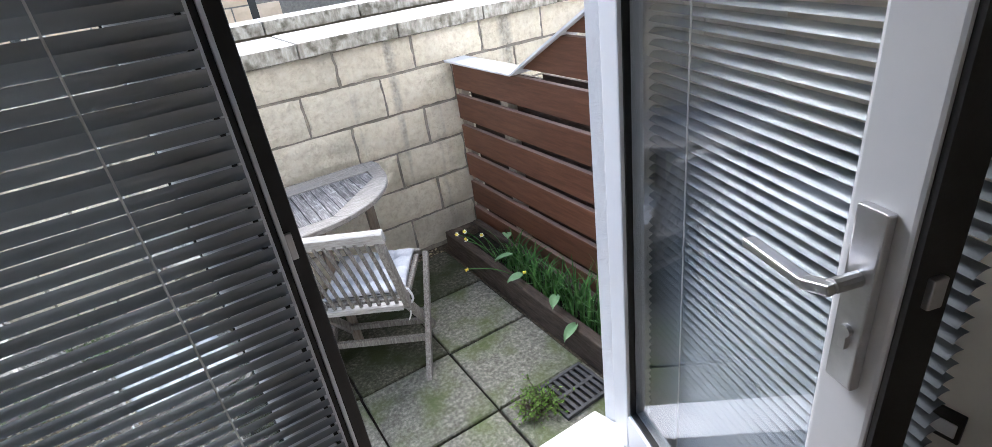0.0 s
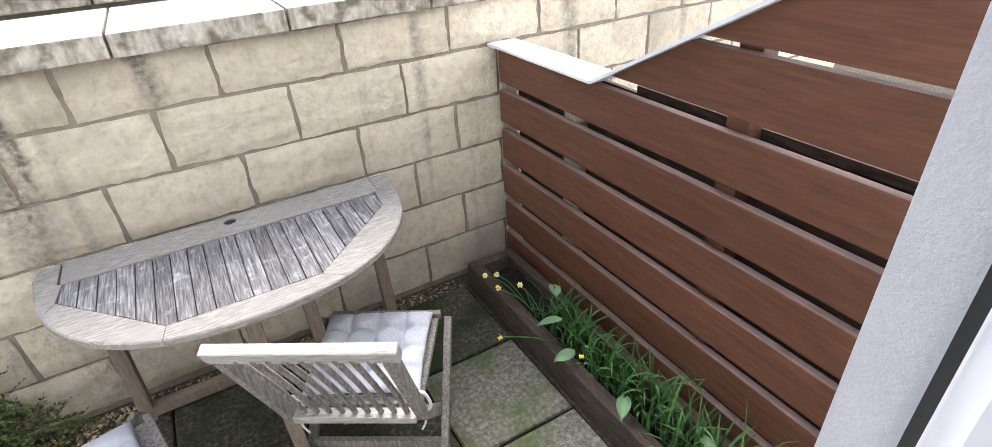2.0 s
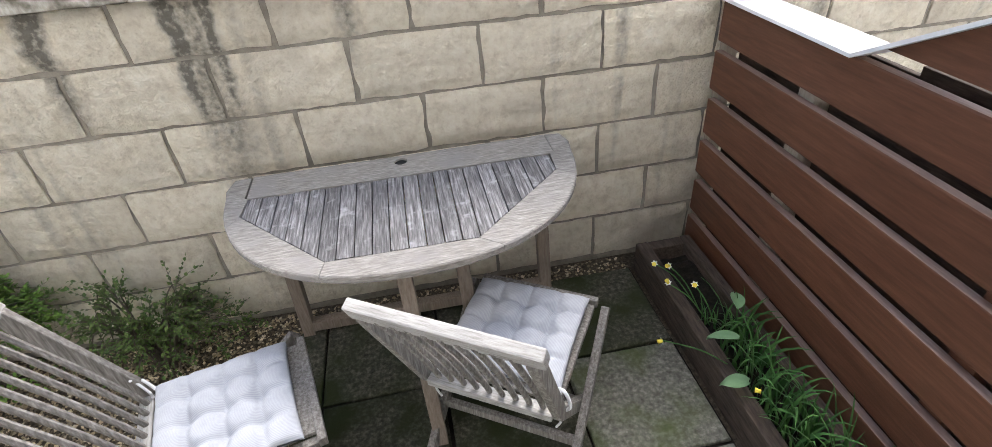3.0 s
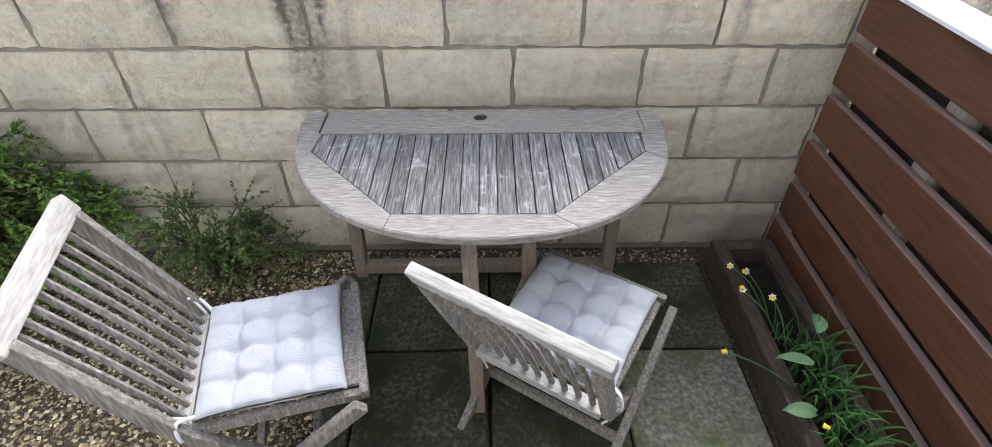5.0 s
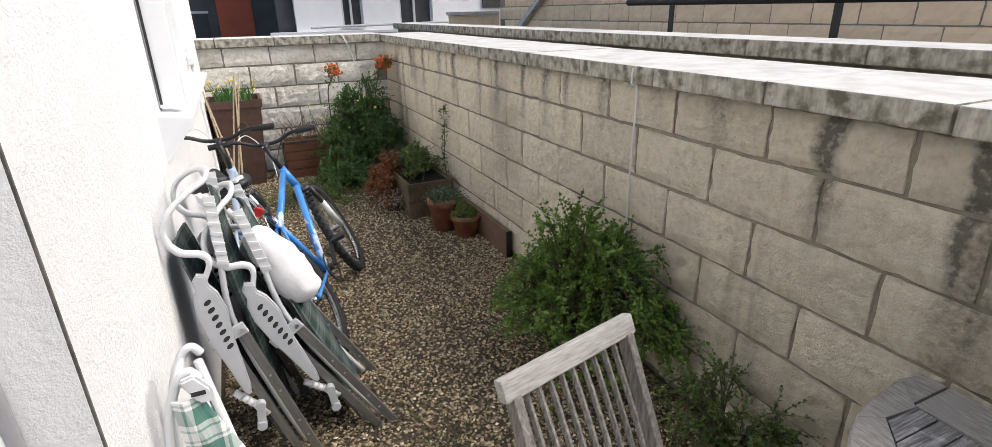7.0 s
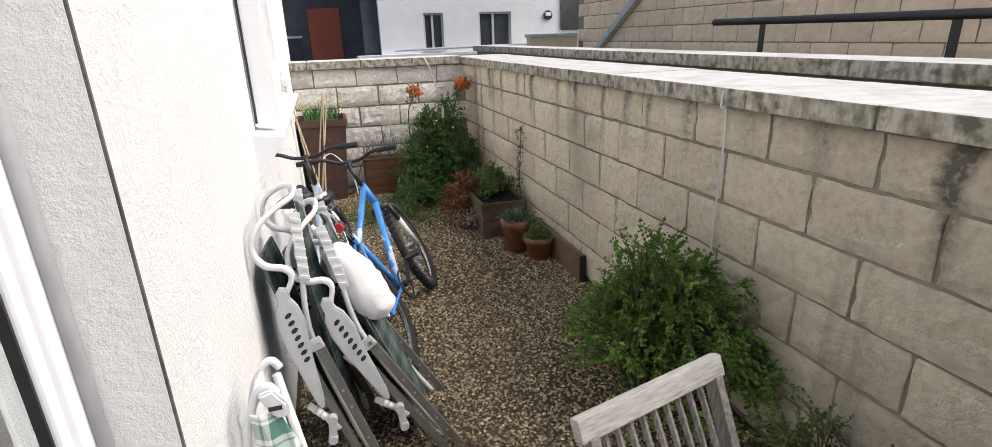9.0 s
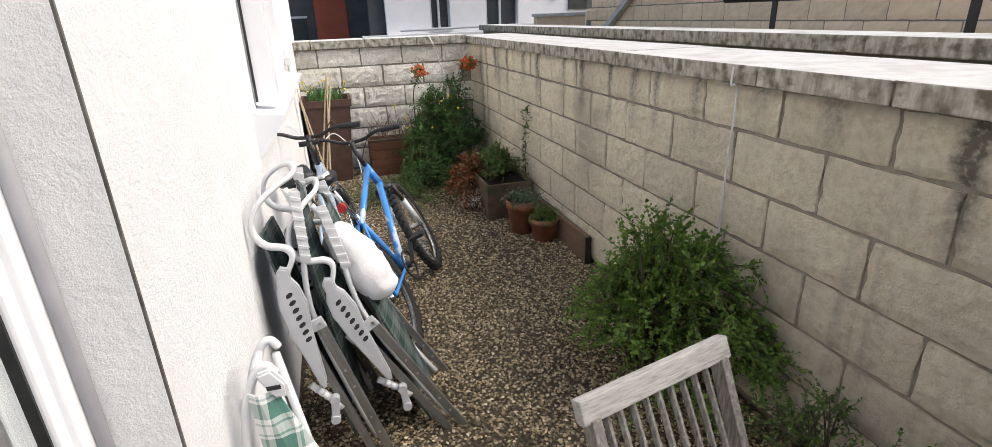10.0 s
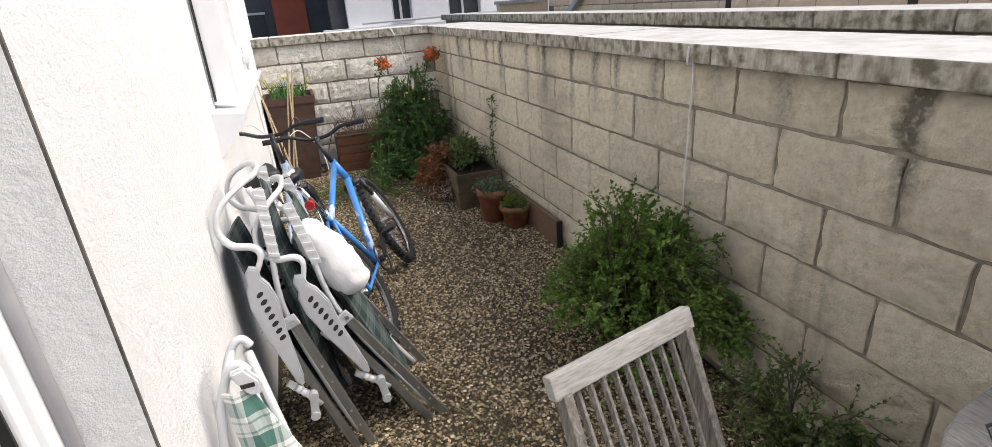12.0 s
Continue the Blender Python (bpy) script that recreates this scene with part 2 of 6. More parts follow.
bm = bmesh.new()
bmesh.ops.create_grid(bm, x_segments=2, y_segments=2, size=400, matrix=Matrix.Translation((0, 0, -0.06)))
tagged(part("ground", bm, GRAVEL_BED), "bare earth under and around the garden", "ground", kind="structure")
slab("gravel_path", (-6.52, -1.9, -0.05), (1.2, 0.0, 0.0), GRAVEL_BED, "bed of compacted fawn gravel and grit", "gravel")

# ---- long stone wall ----
BL, BH, J = 0.45, 0.225, 0.017
Z0 = 1.37


def block_mesh(seed, w, h, d=0.06, rise=0.0115, material=None):
    rng = random.Random(seed)
    nx, nz = 10, 5
    v, f = [], []
    for k in range(nz + 1):
        for i in range(nx + 1):
            edge = i in (0, nx) or k in (0, nz)
            v.append((w * (i / nx - 0.5) + (0 if edge else rng.uniform(-.008, .008)) + (rng.uniform(-.005, .005) if edge else 0),
                      (0.001 + rng.uniform(0, .003)) if edge else -rng.uniform(0.1, 1) * rise, h * (k / nz - 0.5) + (rng.uniform(-.0045, .0045) if edge else rng.uniform(-.007, .007))))
    c = nx + 1
    for k in range(nz):
        for i in range(nx):
            f.append((k * c + i, k * c + i + 1, (k + 1) * c + i + 1, (k + 1) * c + i))
    n = len(v)
    v += [(-w / 2, d, -h / 2), (w / 2, d, -h / 2), (w / 2, d, h / 2), (-w / 2, d, h / 2)]
    f += [tuple(range(nx, -1, -1)) + (n, n + 1), tuple(k * c + nx for k in range(nz, -1, -1)) + (n + 1, n + 2),
          tuple(nz * c + i for i in range(0, nx + 1)) + (n + 2, n + 3), tuple(k * c for k in range(nz + 1)) + (n + 3, n)]
    return raw_mesh("stone_block", v, f, material or STONE)


X_FAR, X_END = -6.52, 3.6
wall = tagged(part("wall_long", boxed((X_FAR - 0.3, 0.012, -0.3), (X_END, 0.5, 1.335)), MORTAR), "long pale split-faced stone block garden wall with dark damp streaks", "stone wall", kind="structure")
wall_far = tagged(part("wall_far", boxed((X_FAR - 0.5, -2.3, -0.3), (X_FAR - 0.012, 0.0, 1.335)), MORTAR), "pale rough stone block wall closing the end of the garden", "stone wall", kind="structure")
# rougher stone of the end wall, whitened for the brighter light it catches
ROCKFACE = mat("rock_face_stone", [(0.62, 0.59, 0.52), (0.8, 0.77, 0.7), (0.87, 0.85, 0.8)], scale=22, rough=0.92, bump=1.0, depth=0.04, detail_scale=17,
               blotch=(0.4, 0.37, 0.3), blotch_scale=2.2, blotch_range=(0.52, 0.8), vary=0.08, spec=0.25)
# weathering of the stone: dark vertical run-off streaks below the coping
nt = STONE.node_tree
N, L = nt.nodes, nt.links
bsdf = N["Principled BSDF"]
src = bsdf.inputs["Base Color"].links[0].from_socket
gp = N.new("ShaderNodeNewGeometry")
mpv = N.new("ShaderNodeMapping")
mpv.inputs["Scale"].default_value = (5.2, 5.2, 0.28)
mpv.inputs["Location"].default_value = (3.7, 1.3, 0.6)
L.new(gp.outputs["Position"], mpv.inputs[0])
ns = N.new("ShaderNodeTexNoise")
ns.inputs["Scale"].default_value, ns.inputs["Detail"].default_value = 1.0, 5.0
L.new(mpv.outputs[0], ns.inputs["Vector"])
rs = N.new("ShaderNodeValToRGB")
rs.color_ramp.elements[0].position, rs.color_ramp.elements[1].position = 0.6, 0.8
L.new(ns.outputs[0], rs.inputs[0])
sep = N.new("ShaderNodeSeparateXYZ")
L.new(gp.outputs["Position"], sep.inputs[0])


def node_math(op, a, b=None, clamp=False):
    k = N.new("ShaderNodeMath")
    k.operation, k.use_clamp = op, clamp
    for i, v in enumerate((a, b)):
        if v is None:
            continue
        if isinstance(v, (int, float)):
            k.inputs[i].default_value = v
        else:
            L.new(v, k.inputs[i])
    return k.outputs[0]


wob = N.new("ShaderNodeTexNoise")
wob.inputs["Scale"].default_value, wob.inputs["Detail"].default_value = 7.0, 6.0
L.new(gp.outputs["Position"], wob.inputs["Vector"])
wobble = node_math("MULTIPLY", node_math("SUBTRACT", wob.outputs[0], 0.5), 0.09)
total = node_math("MULTIPLY", rs.outputs[0], node_math("MULTIPLY_ADD", sep.outputs[2], 0.9, True))
for sx, wide, low, amount in ((-0.735, 0.04, 0.72, 1.0), (-0.625, 0.035, 0.8, 1.0), (-0.68, 0.11, 0.45, 0.4), (-1.127, 0.05, 0.85, 0.95), (-1.57, 0.07, 1.0, 0.5), (-0.21, 0.05, 1.0, 0.85),
                             (-2.63, 0.03, 0.95, 0.6), (-3.12, 0.03, 0.9, 0.6), (-3.5, 0.035, 0.95, 0.75), (-4.33, 0.045, 0.9, 0.75), (-5.1, 0.04, 0.85, 0.6), (0.75, 0.03, 1.1, 0.5), (1.5, 0.05, 0.95, 0.5), (-2.3, 0.04, 1.0, 0.55), (-2.85, 0.04, 0.95, 0.6), (-3.8, 0.03, 1.0, 0.7), (-4.65, 0.04, 1.0, 0.7), (-5.5, 0.05, 0.9, 0.7), (-1.9, 0.06, 1.05, 0.4)):
    dist = node_math("ABSOLUTE", node_math("ADD", node_math("SUBTRACT", sep.outputs[0], sx), wobble))
    across = node_math("SUBTRACT", 1.0, node_math("DIVIDE", dist, wide * (1.0 if sx > -1.6 else 1.5)), True)
    height = node_math("DIVIDE", node_math("SUBTRACT", sep.outputs[2], low), 0.45, True)
    total = node_math("MAXIMUM", total, node_math("MULTIPLY", node_math("MULTIPLY", across, height), amount * 1.7, True))
grain = N.new("ShaderNodeTexNoise")
grain.inputs["Scale"].default_value, grain.inputs["Detail"].default_value = 55.0, 4.0
L.new(gp.outputs["Position"], grain.inputs["Vector"])
total = node_math("MULTIPLY", total, node_math("MULTIPLY", node_math("SUBTRACT", grain.outputs[0], 0.1), 2.5), True)
mxs = N.new("ShaderNodeMixRGB")
mxs.inputs[2].default_value = (0.10, 0.095, 0.08, 1)
L.new(node_math("MULTIPLY", total, 0.85), mxs.inputs[0])
L.new(src, mxs.inputs[1])
L.new(mxs.outputs[0], bsdf.inputs["Base Color"])

# coping stones; the tops' sky brightness is painted in as a paler material
COPE_L = 0.545


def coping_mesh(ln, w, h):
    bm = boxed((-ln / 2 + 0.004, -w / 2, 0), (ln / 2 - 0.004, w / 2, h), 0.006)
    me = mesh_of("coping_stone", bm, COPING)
    me.materials.append(COPING_PALE)
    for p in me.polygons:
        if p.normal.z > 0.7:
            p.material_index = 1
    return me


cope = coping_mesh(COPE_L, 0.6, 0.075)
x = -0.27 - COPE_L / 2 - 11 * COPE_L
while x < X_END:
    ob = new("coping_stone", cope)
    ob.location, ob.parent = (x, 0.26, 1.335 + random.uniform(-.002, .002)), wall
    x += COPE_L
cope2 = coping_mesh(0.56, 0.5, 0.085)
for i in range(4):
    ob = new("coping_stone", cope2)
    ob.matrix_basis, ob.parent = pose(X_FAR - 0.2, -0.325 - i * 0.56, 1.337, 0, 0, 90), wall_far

# ---- second wall behind the first ----
wall_b = tagged(part("wall_behind", boxed((-9.0, 0.85, -0.3), (X_END, 1.05, 1.40)), MORTAR), "second stone wall with pale coping behind the garden wall", "stone wall", kind="structure")
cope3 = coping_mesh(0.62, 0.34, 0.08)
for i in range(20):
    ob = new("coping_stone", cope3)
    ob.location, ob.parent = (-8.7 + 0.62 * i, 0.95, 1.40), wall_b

slab("neighbour_patio", (1.26, -1.9, -0.05), (4.5, 0.0, 0.01), COPING_PALE, "pale concrete patio beyond the fence", "patio")

# ---- house front ----
YF, FL = -1.9, 0.30          # face of the render; floor level indoors
XL, XR, HEAD = -1.033, 0.555, 2.45
# upper wall, out of view, raised to 5.6 m for bounce light
for nm, lo, hi in (("wall_house_west", (X_FAR - 0.5, -2.2, -0.3), (-4.7, YF, 5.6)), ("wall_house_between", (-2.86, -2.2, -0.3), (XL, YF, 5.6)),
                   ("wall_house_under_window", (-4.7, -2.2, -0.3), (-2.86, YF, 1.27)), ("wall_house_over_window", (-4.7, -2.2, 2.5), (-2.86, YF, 5.6)),
                   ("wall_house_east", (XR, -2.2, -0.3), (4.5, YF, 5.6)), ("wall_house_over_door", (XL, -2.2, HEAD), (XR, YF, 5.6)), ("wall_house_step", (XL, -2.2, -0.3), (XR, -1.93, 0.175))):
    slab(nm, lo, hi, RENDER, "white roughcast rendered house wall", "house wall")

# ---- room behind the door ----
slab("floor", (-1.8, -4.3, 0.1), (0.9, -2.2, FL), CARPET, "brown wooden floor of the room", "floor")
slab("ceiling", (-1.8, -4.3, 2.7), (0.9, -2.2, 2.8), CEILW, "white painted ceiling", "ceiling")
slab("wall_room_east", (0.9, -4.3, 0.1), (1.0, -2.2, 2.8), PLASTER, "cream painted plaster wall", "wall")
# unseen west and south walls, set close in to bounce more light
slab("wall_room_west", (-1.9, -4.3, 0.1), (-1.8, -2.2, 2.8), PLASTER, "cream painted plaster wall", "wall")
slab("wall_room_south", (-1.9, -4.4, 0.1), (1.0, -4.3, 2.8), PLASTER, "cream painted plaster wall", "wall")

# ---- door sill and frame ----
sill = tagged(part("door_sill", prism([(-2.1, 0.18), (-1.85, 0.18), (-1.85, 0.204), (-1.995, 0.25), (-2.1, 0.25)], "x", XL + 0.006, XR - 0.006), WHITE_FRAME), "white door threshold with projecting sloped sill", "door sill", kind="structure")
part("threshold", boxed((XL + 0.006, -2.1, 0.251), (XR - 0.006, -2.014, FL + 0.026), 0.004), WHITE_FRAME, sill)
part("threshold_seal", boxed((XL + 0.02, -2.013, 0.252), (XR - 0.02, -2.0, 0.285), 0.002), RUBBER, sill, "black rubber threshold seal")
frame_ob = thing("door_frame", "white painted double door frame in the render", "door frame", kind="structure")
FY0, FY1 = -2.095, -2.012
part("jamb", boxed((XL, FY0, FL + 0.03), (XL + 0.05, FY1, HEAD), 0.004), WHITE_FRAME, frame_ob)
part("jamb", boxed((XR - 0.05, FY0, FL + 0.03), (XR, FY1, HEAD), 0.004), WHITE_FRAME, frame_ob)
part("head", boxed((XL + 0.05, FY0, HEAD - 0.05), (XR - 0.05, FY1, HEAD), 0.004), WHITE_FRAME, frame_ob)
part("seal", boxed((XR - 0.016, FY1, FL + 0.03), (XR - 0.001, FY1 + 0.022, HEAD)), RUBBER, frame_ob, "black rubber weather seal")
part("groove_line", boxed((XR - 0.0515, FY0 + 0.012, FL + 0.03), (XR - 0.0495, FY0 + 0.017, HEAD - 0.05)), RUBBER, frame_ob, "dark joint line in the jamb")
part("bead", tube(bmesh.new(), [(XL + 0.008, FY1 + 0.008, FL + 0.03), (XL + 0.008, FY1 + 0.008, HEAD)], 0.012, 10), mat("grey_sealant", [(0.33, 0.33, 0.35), (0.4, 0.4, 0.42)], scale=9, rough=0.7), frame_ob, "grey sealant bead", True)
slab("render_edge", (XL - 0.007, YF, 0.0), (XL - 0.001, YF + 0.004, 2.6), mat("edge_grime", [(0.05, 0.05, 0.045), (0.16, 0.15, 0.13)], scale=20, rough=0.9), "dark chipped edge of the rendered reveal", "edge trim")


def blind(name, parent_m, x0, x1, z0, z1, tilt, label):
    """A venetian blind of thin curved slats in the plane y = 0 of parent_m."""
    b = thing(name, label, "venetian blind", parent_m)
    part("headrail", boxed((x0, -0.012, z1), (x1, 0.014, z1 + 0.025), 0.003), WHITE_FRAME, b)
    part("bottom_rail", boxed((x0, -0.012, z0 - 0.014), (x1, 0.012, z0), 0.003), SLAT, b)
    v, f = [], []
    for i, (yy, zz) in enumerate(((-0.0125, -0.0016), (-0.006, 0.0008), (0.0, 0.0016), (0.006, 0.0008), (0.0125, -0.0016))):
        v += [(x0 + 0.003, yy, zz), (x1 - 0.003, yy, zz)]
        if i:
            f.append((2 * i - 2, 2 * i - 1, 2 * i + 1, 2 * i))
    me = raw_mesh("slat", v, f, SLAT, True)
    n = int((z1 - z0) / 0.0235)
    rng = random.Random(len(name) + int(100 * x1))
    for i in range(n):
        s = new("slat", me)
        s.parent = b
        s.matrix_basis = pose(0, 0, z0 + 0.012 + i * 0.0235, tilt + rng.uniform(-2.5, 2.5), rng.uniform(-0.15, 0.15), 0)
    for cx in (x0 + 0.16, x1 - 0.16):
        bmc = bmesh.new()
        for dy in (-0.014, 0.014):
            tube(bmc, [(cx, dy, z0), (cx, dy, z1)], 0.0018, 5)
        part("ladder_cord", bmc, CORD, b)
    return b


def leaf(name, m, w, label, handle, s=1, sh=0.085):
    """A glazed door leaf: hinge at x = 0, free edge at x = w, weather side towards s * y."""
    d = thing(name, label, "glazed door", m, kind="structure")
    z0, z1, t = FL + 0.035, HEAD - 0.055, 0.032
    st, rb = 0.085, 0.15
    part("stile", boxed((0, -t, z0), (sh, t, z1), 0.006), WHITE_FRAME, d)
    part("stile", boxed((w - st, -t, z0), (w, t, z1), 0.006), WHITE_FRAME, d)
    part("rail", boxed((sh, -t, z0), (w - st, t, z0 + rb), 0.006), WHITE_FRAME, d)
    part("rail", boxed((sh, -t, z1 - st), (w - st, t, z1), 0.006), WHITE_FRAME, d)
    g = part("pane", boxed((sh - 0.005, -0.004, z0 + rb - 0.005), (w - st + 0.005, 0.004, z1 - st + 0.005)), GLASS, d)
    g.visible_shadow = False
    bmg = bmesh.new()
    for a, b in (((sh, s * 0.006, z0 + rb), (sh + 0.005, s * 0.022, z1 - st)), ((w - st - 0.005, s * 0.006, z0 + rb), (w - st, s * 0.022, z1 - st)), ((sh + 0.008, s * 0.006, z0 + rb), (w - st - 0.008, s * 0.022, z0 + rb + 0.008))):
        box(bmg, a, b)
    part("gasket", bmg, RUBBER, d, "black glazing gasket")
    part("edge_seal", boxed((w, -t + 0.004, z0), (w + 0.008, t - 0.004, z1)), RUBBER, d, "black rubber edge seal")
    if not handle:
        part("meeting_strip", boxed((w + 0.0085, s * 0.004, z0), (w + 0.06, s * t, z1), 0.004), WHITE_FRAME, d, "white meeting strip")
        part("seal", boxed((w + 0.019, -s * t * 0.35, z0), (w + 0.03, s * 0.003, z1), 0.001), RUBBER, d, "black rubber seal")
        part("seal", boxed((w + 0.0385, -s * t * 0.2, z0), (w + 0.0645, s * 0.003, z1), 0.003), RUBBER, d, "broad black rubber seal")
        part("bead", boxed((w + 0.0085, -s * t, z0), (w + 0.0185, -s * 0.003, z1), 0.002), WHITE_FRAME, d, "pale edge bead")
        part("bead", boxed((w + 0.0305, -s * t * 0.6, z0), (w + 0.038, s * 0.003, z1), 0.002), WHITE_FRAME, d, "pale edge bead")
        part("edge_gasket", boxed((w + 0.0605, s * 0.004, z0), (w + 0.066, s * t, z1), 0.001), RUBBER, d, "black rubber edge gasket")
        part("keep", boxed((w + 0.038, -s * t * 0.5, FL + 1.0), (w + 0.05, -s * t * 0.21, FL + 1.05), 0.002), STEEL, d, "steel lock keep")
    if handle:
        hz, y = FL + 1.045, s * t
        p = part("handle_plate", boxed((w - 0.062, y, hz - 0.16), (w - 0.022, y + s * 0.014, hz + 0.09), 0.003), STEEL, d, "brushed steel handle plate")
        bmh = bmesh.new()
        tube(bmh, [(w - 0.042, y + s * 0.012, hz), (w - 0.042, y + s * 0.05, hz)], 0.01, 12)
        bar(bmh, (w - 0.036, y + s * 0.052, hz), (w - 0.075, y + s * 0.056, hz - 0.012), 0.02, 0.014, 0.003)
        bar(bmh, (w - 0.073, y + s * 0.055, hz - 0.012), (w - 0.185, y + s * 0.05, hz - 0.012), 0.02, 0.012, 0.003)
        part("lever", bmh, STEEL, p)
        bmk = bmesh.new()
        tube(bmk, [(w - 0.042, y + s * 0.012, hz - 0.075), (w - 0.042, y + s * 0.02, hz - 0.075)], 0.0085, 14)
        box(bmk, (w - 0.047, y + s * 0.012, hz - 0.1), (w - 0.037, y + s * 0.02, hz - 0.075))
        part("lock_cylinder", bmk, STEEL, p)
        part("latch", boxed((w + 0.006, -0.01, hz - 0.02), (w + 0.016, 0.01, hz + 0.02), 0.002), STEEL, d)
    return d


LEAF_W = 0.755
# shut leaf: hinge on the far jamb
m_left = pose(XL + 0.045, -2.055, 0)
leaf("door_1", m_left, LEAF_W - 0.07, "white glazed door leaf, shut, with a venetian blind inside", False, 1, 0.03)
blind("venetian_blind", m_left @ pose(0, -0.055, 0), 0.03, LEAF_W - 0.055, FL + 0.12, HEAD - 0.12, -72, "grey venetian blind lowered over the shut door leaf")
# open leaf, swung into the room
SWING = 73
m_right = pose(XR - 0.055, -2.055, 0, 0, 0, 180 + SWING)
leaf("door_2", m_right, LEAF_W, "white glazed door leaf swung open into the room, steel lever handle", True, -1)
blind("venetian_blind", m_right @ pose(0, 0.07, 0), 0.05, LEAF_W + 0.01, FL + 0.12, HEAD - 0.12, 24, "pale grey venetian blind hanging on the open door leaf")

# socket on the room wall
sock = tagged(part("wall_socket", boxed((0.89, -2.725, 0.585), (0.902, -2.58, 0.67), 0.003), BRASS), "dark metal double wall socket with white inserts", "socket")
part("insert", boxed((0.886, -2.715, 0.6), (0.892, -2.665, 0.64), 0.002), WHITEP, sock, "white socket face")
part("insert", boxed((0.886, -2.645, 0.6), (0.892, -2.595, 0.64), 0.002), WHITEP, sock, "white socket face")

# ---- slatted fence ----
FX = 1.122
fence = thing("slatted_fence", "red-brown stained slatted timber fence with pale sloping metal cap", "fence", pose(FX, 0, 0))
PITCH, BW = 0.187, 0.15
Y_NEAR = -1.88
LOW, KINK, RISE = 1.145, -0.685, 0.53


def top_at(y):
    return LOW + max(0.0, (KINK - y)) * RISE


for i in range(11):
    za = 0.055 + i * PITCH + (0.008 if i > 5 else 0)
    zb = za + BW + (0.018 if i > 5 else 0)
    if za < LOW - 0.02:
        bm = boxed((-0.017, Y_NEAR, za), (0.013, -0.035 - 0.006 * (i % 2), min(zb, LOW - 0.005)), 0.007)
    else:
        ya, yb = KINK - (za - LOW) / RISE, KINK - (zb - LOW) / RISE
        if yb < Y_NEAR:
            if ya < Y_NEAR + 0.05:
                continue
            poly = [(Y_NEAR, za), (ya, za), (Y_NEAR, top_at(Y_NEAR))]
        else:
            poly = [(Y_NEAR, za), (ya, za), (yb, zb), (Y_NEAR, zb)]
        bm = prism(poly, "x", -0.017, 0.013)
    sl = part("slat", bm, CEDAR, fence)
    # up-facing faces get a paler wood: sky light put into the colour
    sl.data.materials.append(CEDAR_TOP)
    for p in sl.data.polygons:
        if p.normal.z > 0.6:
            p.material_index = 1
for i in range(6):
    za = 0.055 + i * PITCH + BW - 0.115
    part("back_slat", boxed((0.076, Y_NEAR, za), (0.096, -0.05, min(za + 0.135, LOW - 0.03)), 0.003), SLEEPER, fence)
# upper back boards, behind the lower half of the sloping section's gaps
for i, deep in ((6, 0.085), (7, 0.055), (8, 0.055)):
    za = 0.055 + i * PITCH + (0.008 if i > 5 else 0) - 0.13
    zb = za + deep
    part("back_slat", prism([(Y_NEAR, za), (KINK - max(0, za - LOW) / RISE - 0.12, za), (KINK - max(0, zb - LOW) / RISE - 0.12, zb), (Y_NEAR, zb)], "x", 0.076, 0.096), SLEEPER, fence)
for y, h in ((-0.52, LOW - 0.02), (-1.25, top_at(-1.25) - 0.05), (-1.84, top_at(-1.84) - 0.06)):
    part("post", boxed((0.0135, y - 0.035, 0.0), (0.075, y + 0.035, h), 0.003), PALE_POST if y > -1 else CEDAR, fence)
part("wall_batten", boxed((0.0135, -0.06, 0.0), (0.06, -0.012, LOW - 0.03), 0.003), PALE_POST, fence, "pale batten against the wall")
bm = boxed((-0.05, KINK - 0.02, LOW), (0.09, -0.01, LOW + 0.012), 0.002)
part("cap", bm, CAPMETAL, fence, "pale grey metal capping strip")
part("cap", prism([(KINK - 0.02, LOW), (KINK - 0.02, LOW + 0.012), (Y_NEAR, top_at(Y_NEAR) + 0.014), (Y_NEAR, top_at(Y_NEAR) + 0.002)], "x", -0.05, 0.09), CAPMETAL, fence, "sloping pale metal capping strip")

# ---- sleeper planter beside the fence ----
planter = thing("sleeper_planter", "long low planter of dark timber sleepers along the fence", "planter", pose(0, 0, 0))
part("side_board", boxed((0.83, -1.68, -0.02), (0.885, -0.115, 0.15), 0.006), SLEEPER, planter)
part("side_board", boxed((1.035, -1.68, -0.02), (1.08, -0.115, 0.15), 0.006), SLEEPER, planter)
part("end_board", boxed((0.886, -0.17, -0.02), (1.034, -0.115, 0.147), 0.006), SLEEPER, planter)
part("end_board", boxed((0.886, -1.68, -0.02), (1.034, -1.63, 0.147), 0.006), SLEEPER, planter)
bm = bmesh.new()
bmesh.ops.create_grid(bm, x_segments=8, y_segments=50, size=0.5, matrix=pose(0.953, -0.91, 0.1) @ Matrix.Diagonal((0.162, 1.44, 1, 1)))
for v in bm.verts:
    v.co.z += 0.02 * noise.noise(v.co * 14)
part("soil", bm, SOIL, planter, "dark bare soil")

# ---- table ----
HOLE_DARK = mat("black_hole_plug", [(0.008, 0.008, 0.008), (0.015, 0.014, 0.013)], scale=20, rough=0.9, bump=0.1)
TZ = 0.72
table = thing("half_round_table", "weathered grey teak half-round table with slatted top against the wall", "table", pose(-0.106, -0.036, 0) @ Matrix.Diagonal((0.968, 1.0, 1.03, 1)))


def rim_point(a):
    c, s_ = math.cos(a), math.sin(a)
    e = 2 / 2.25
    return (0.614 * math.copysign(abs(c) ** e, c), -0.14 - 0.58 * abs(s_) ** e)


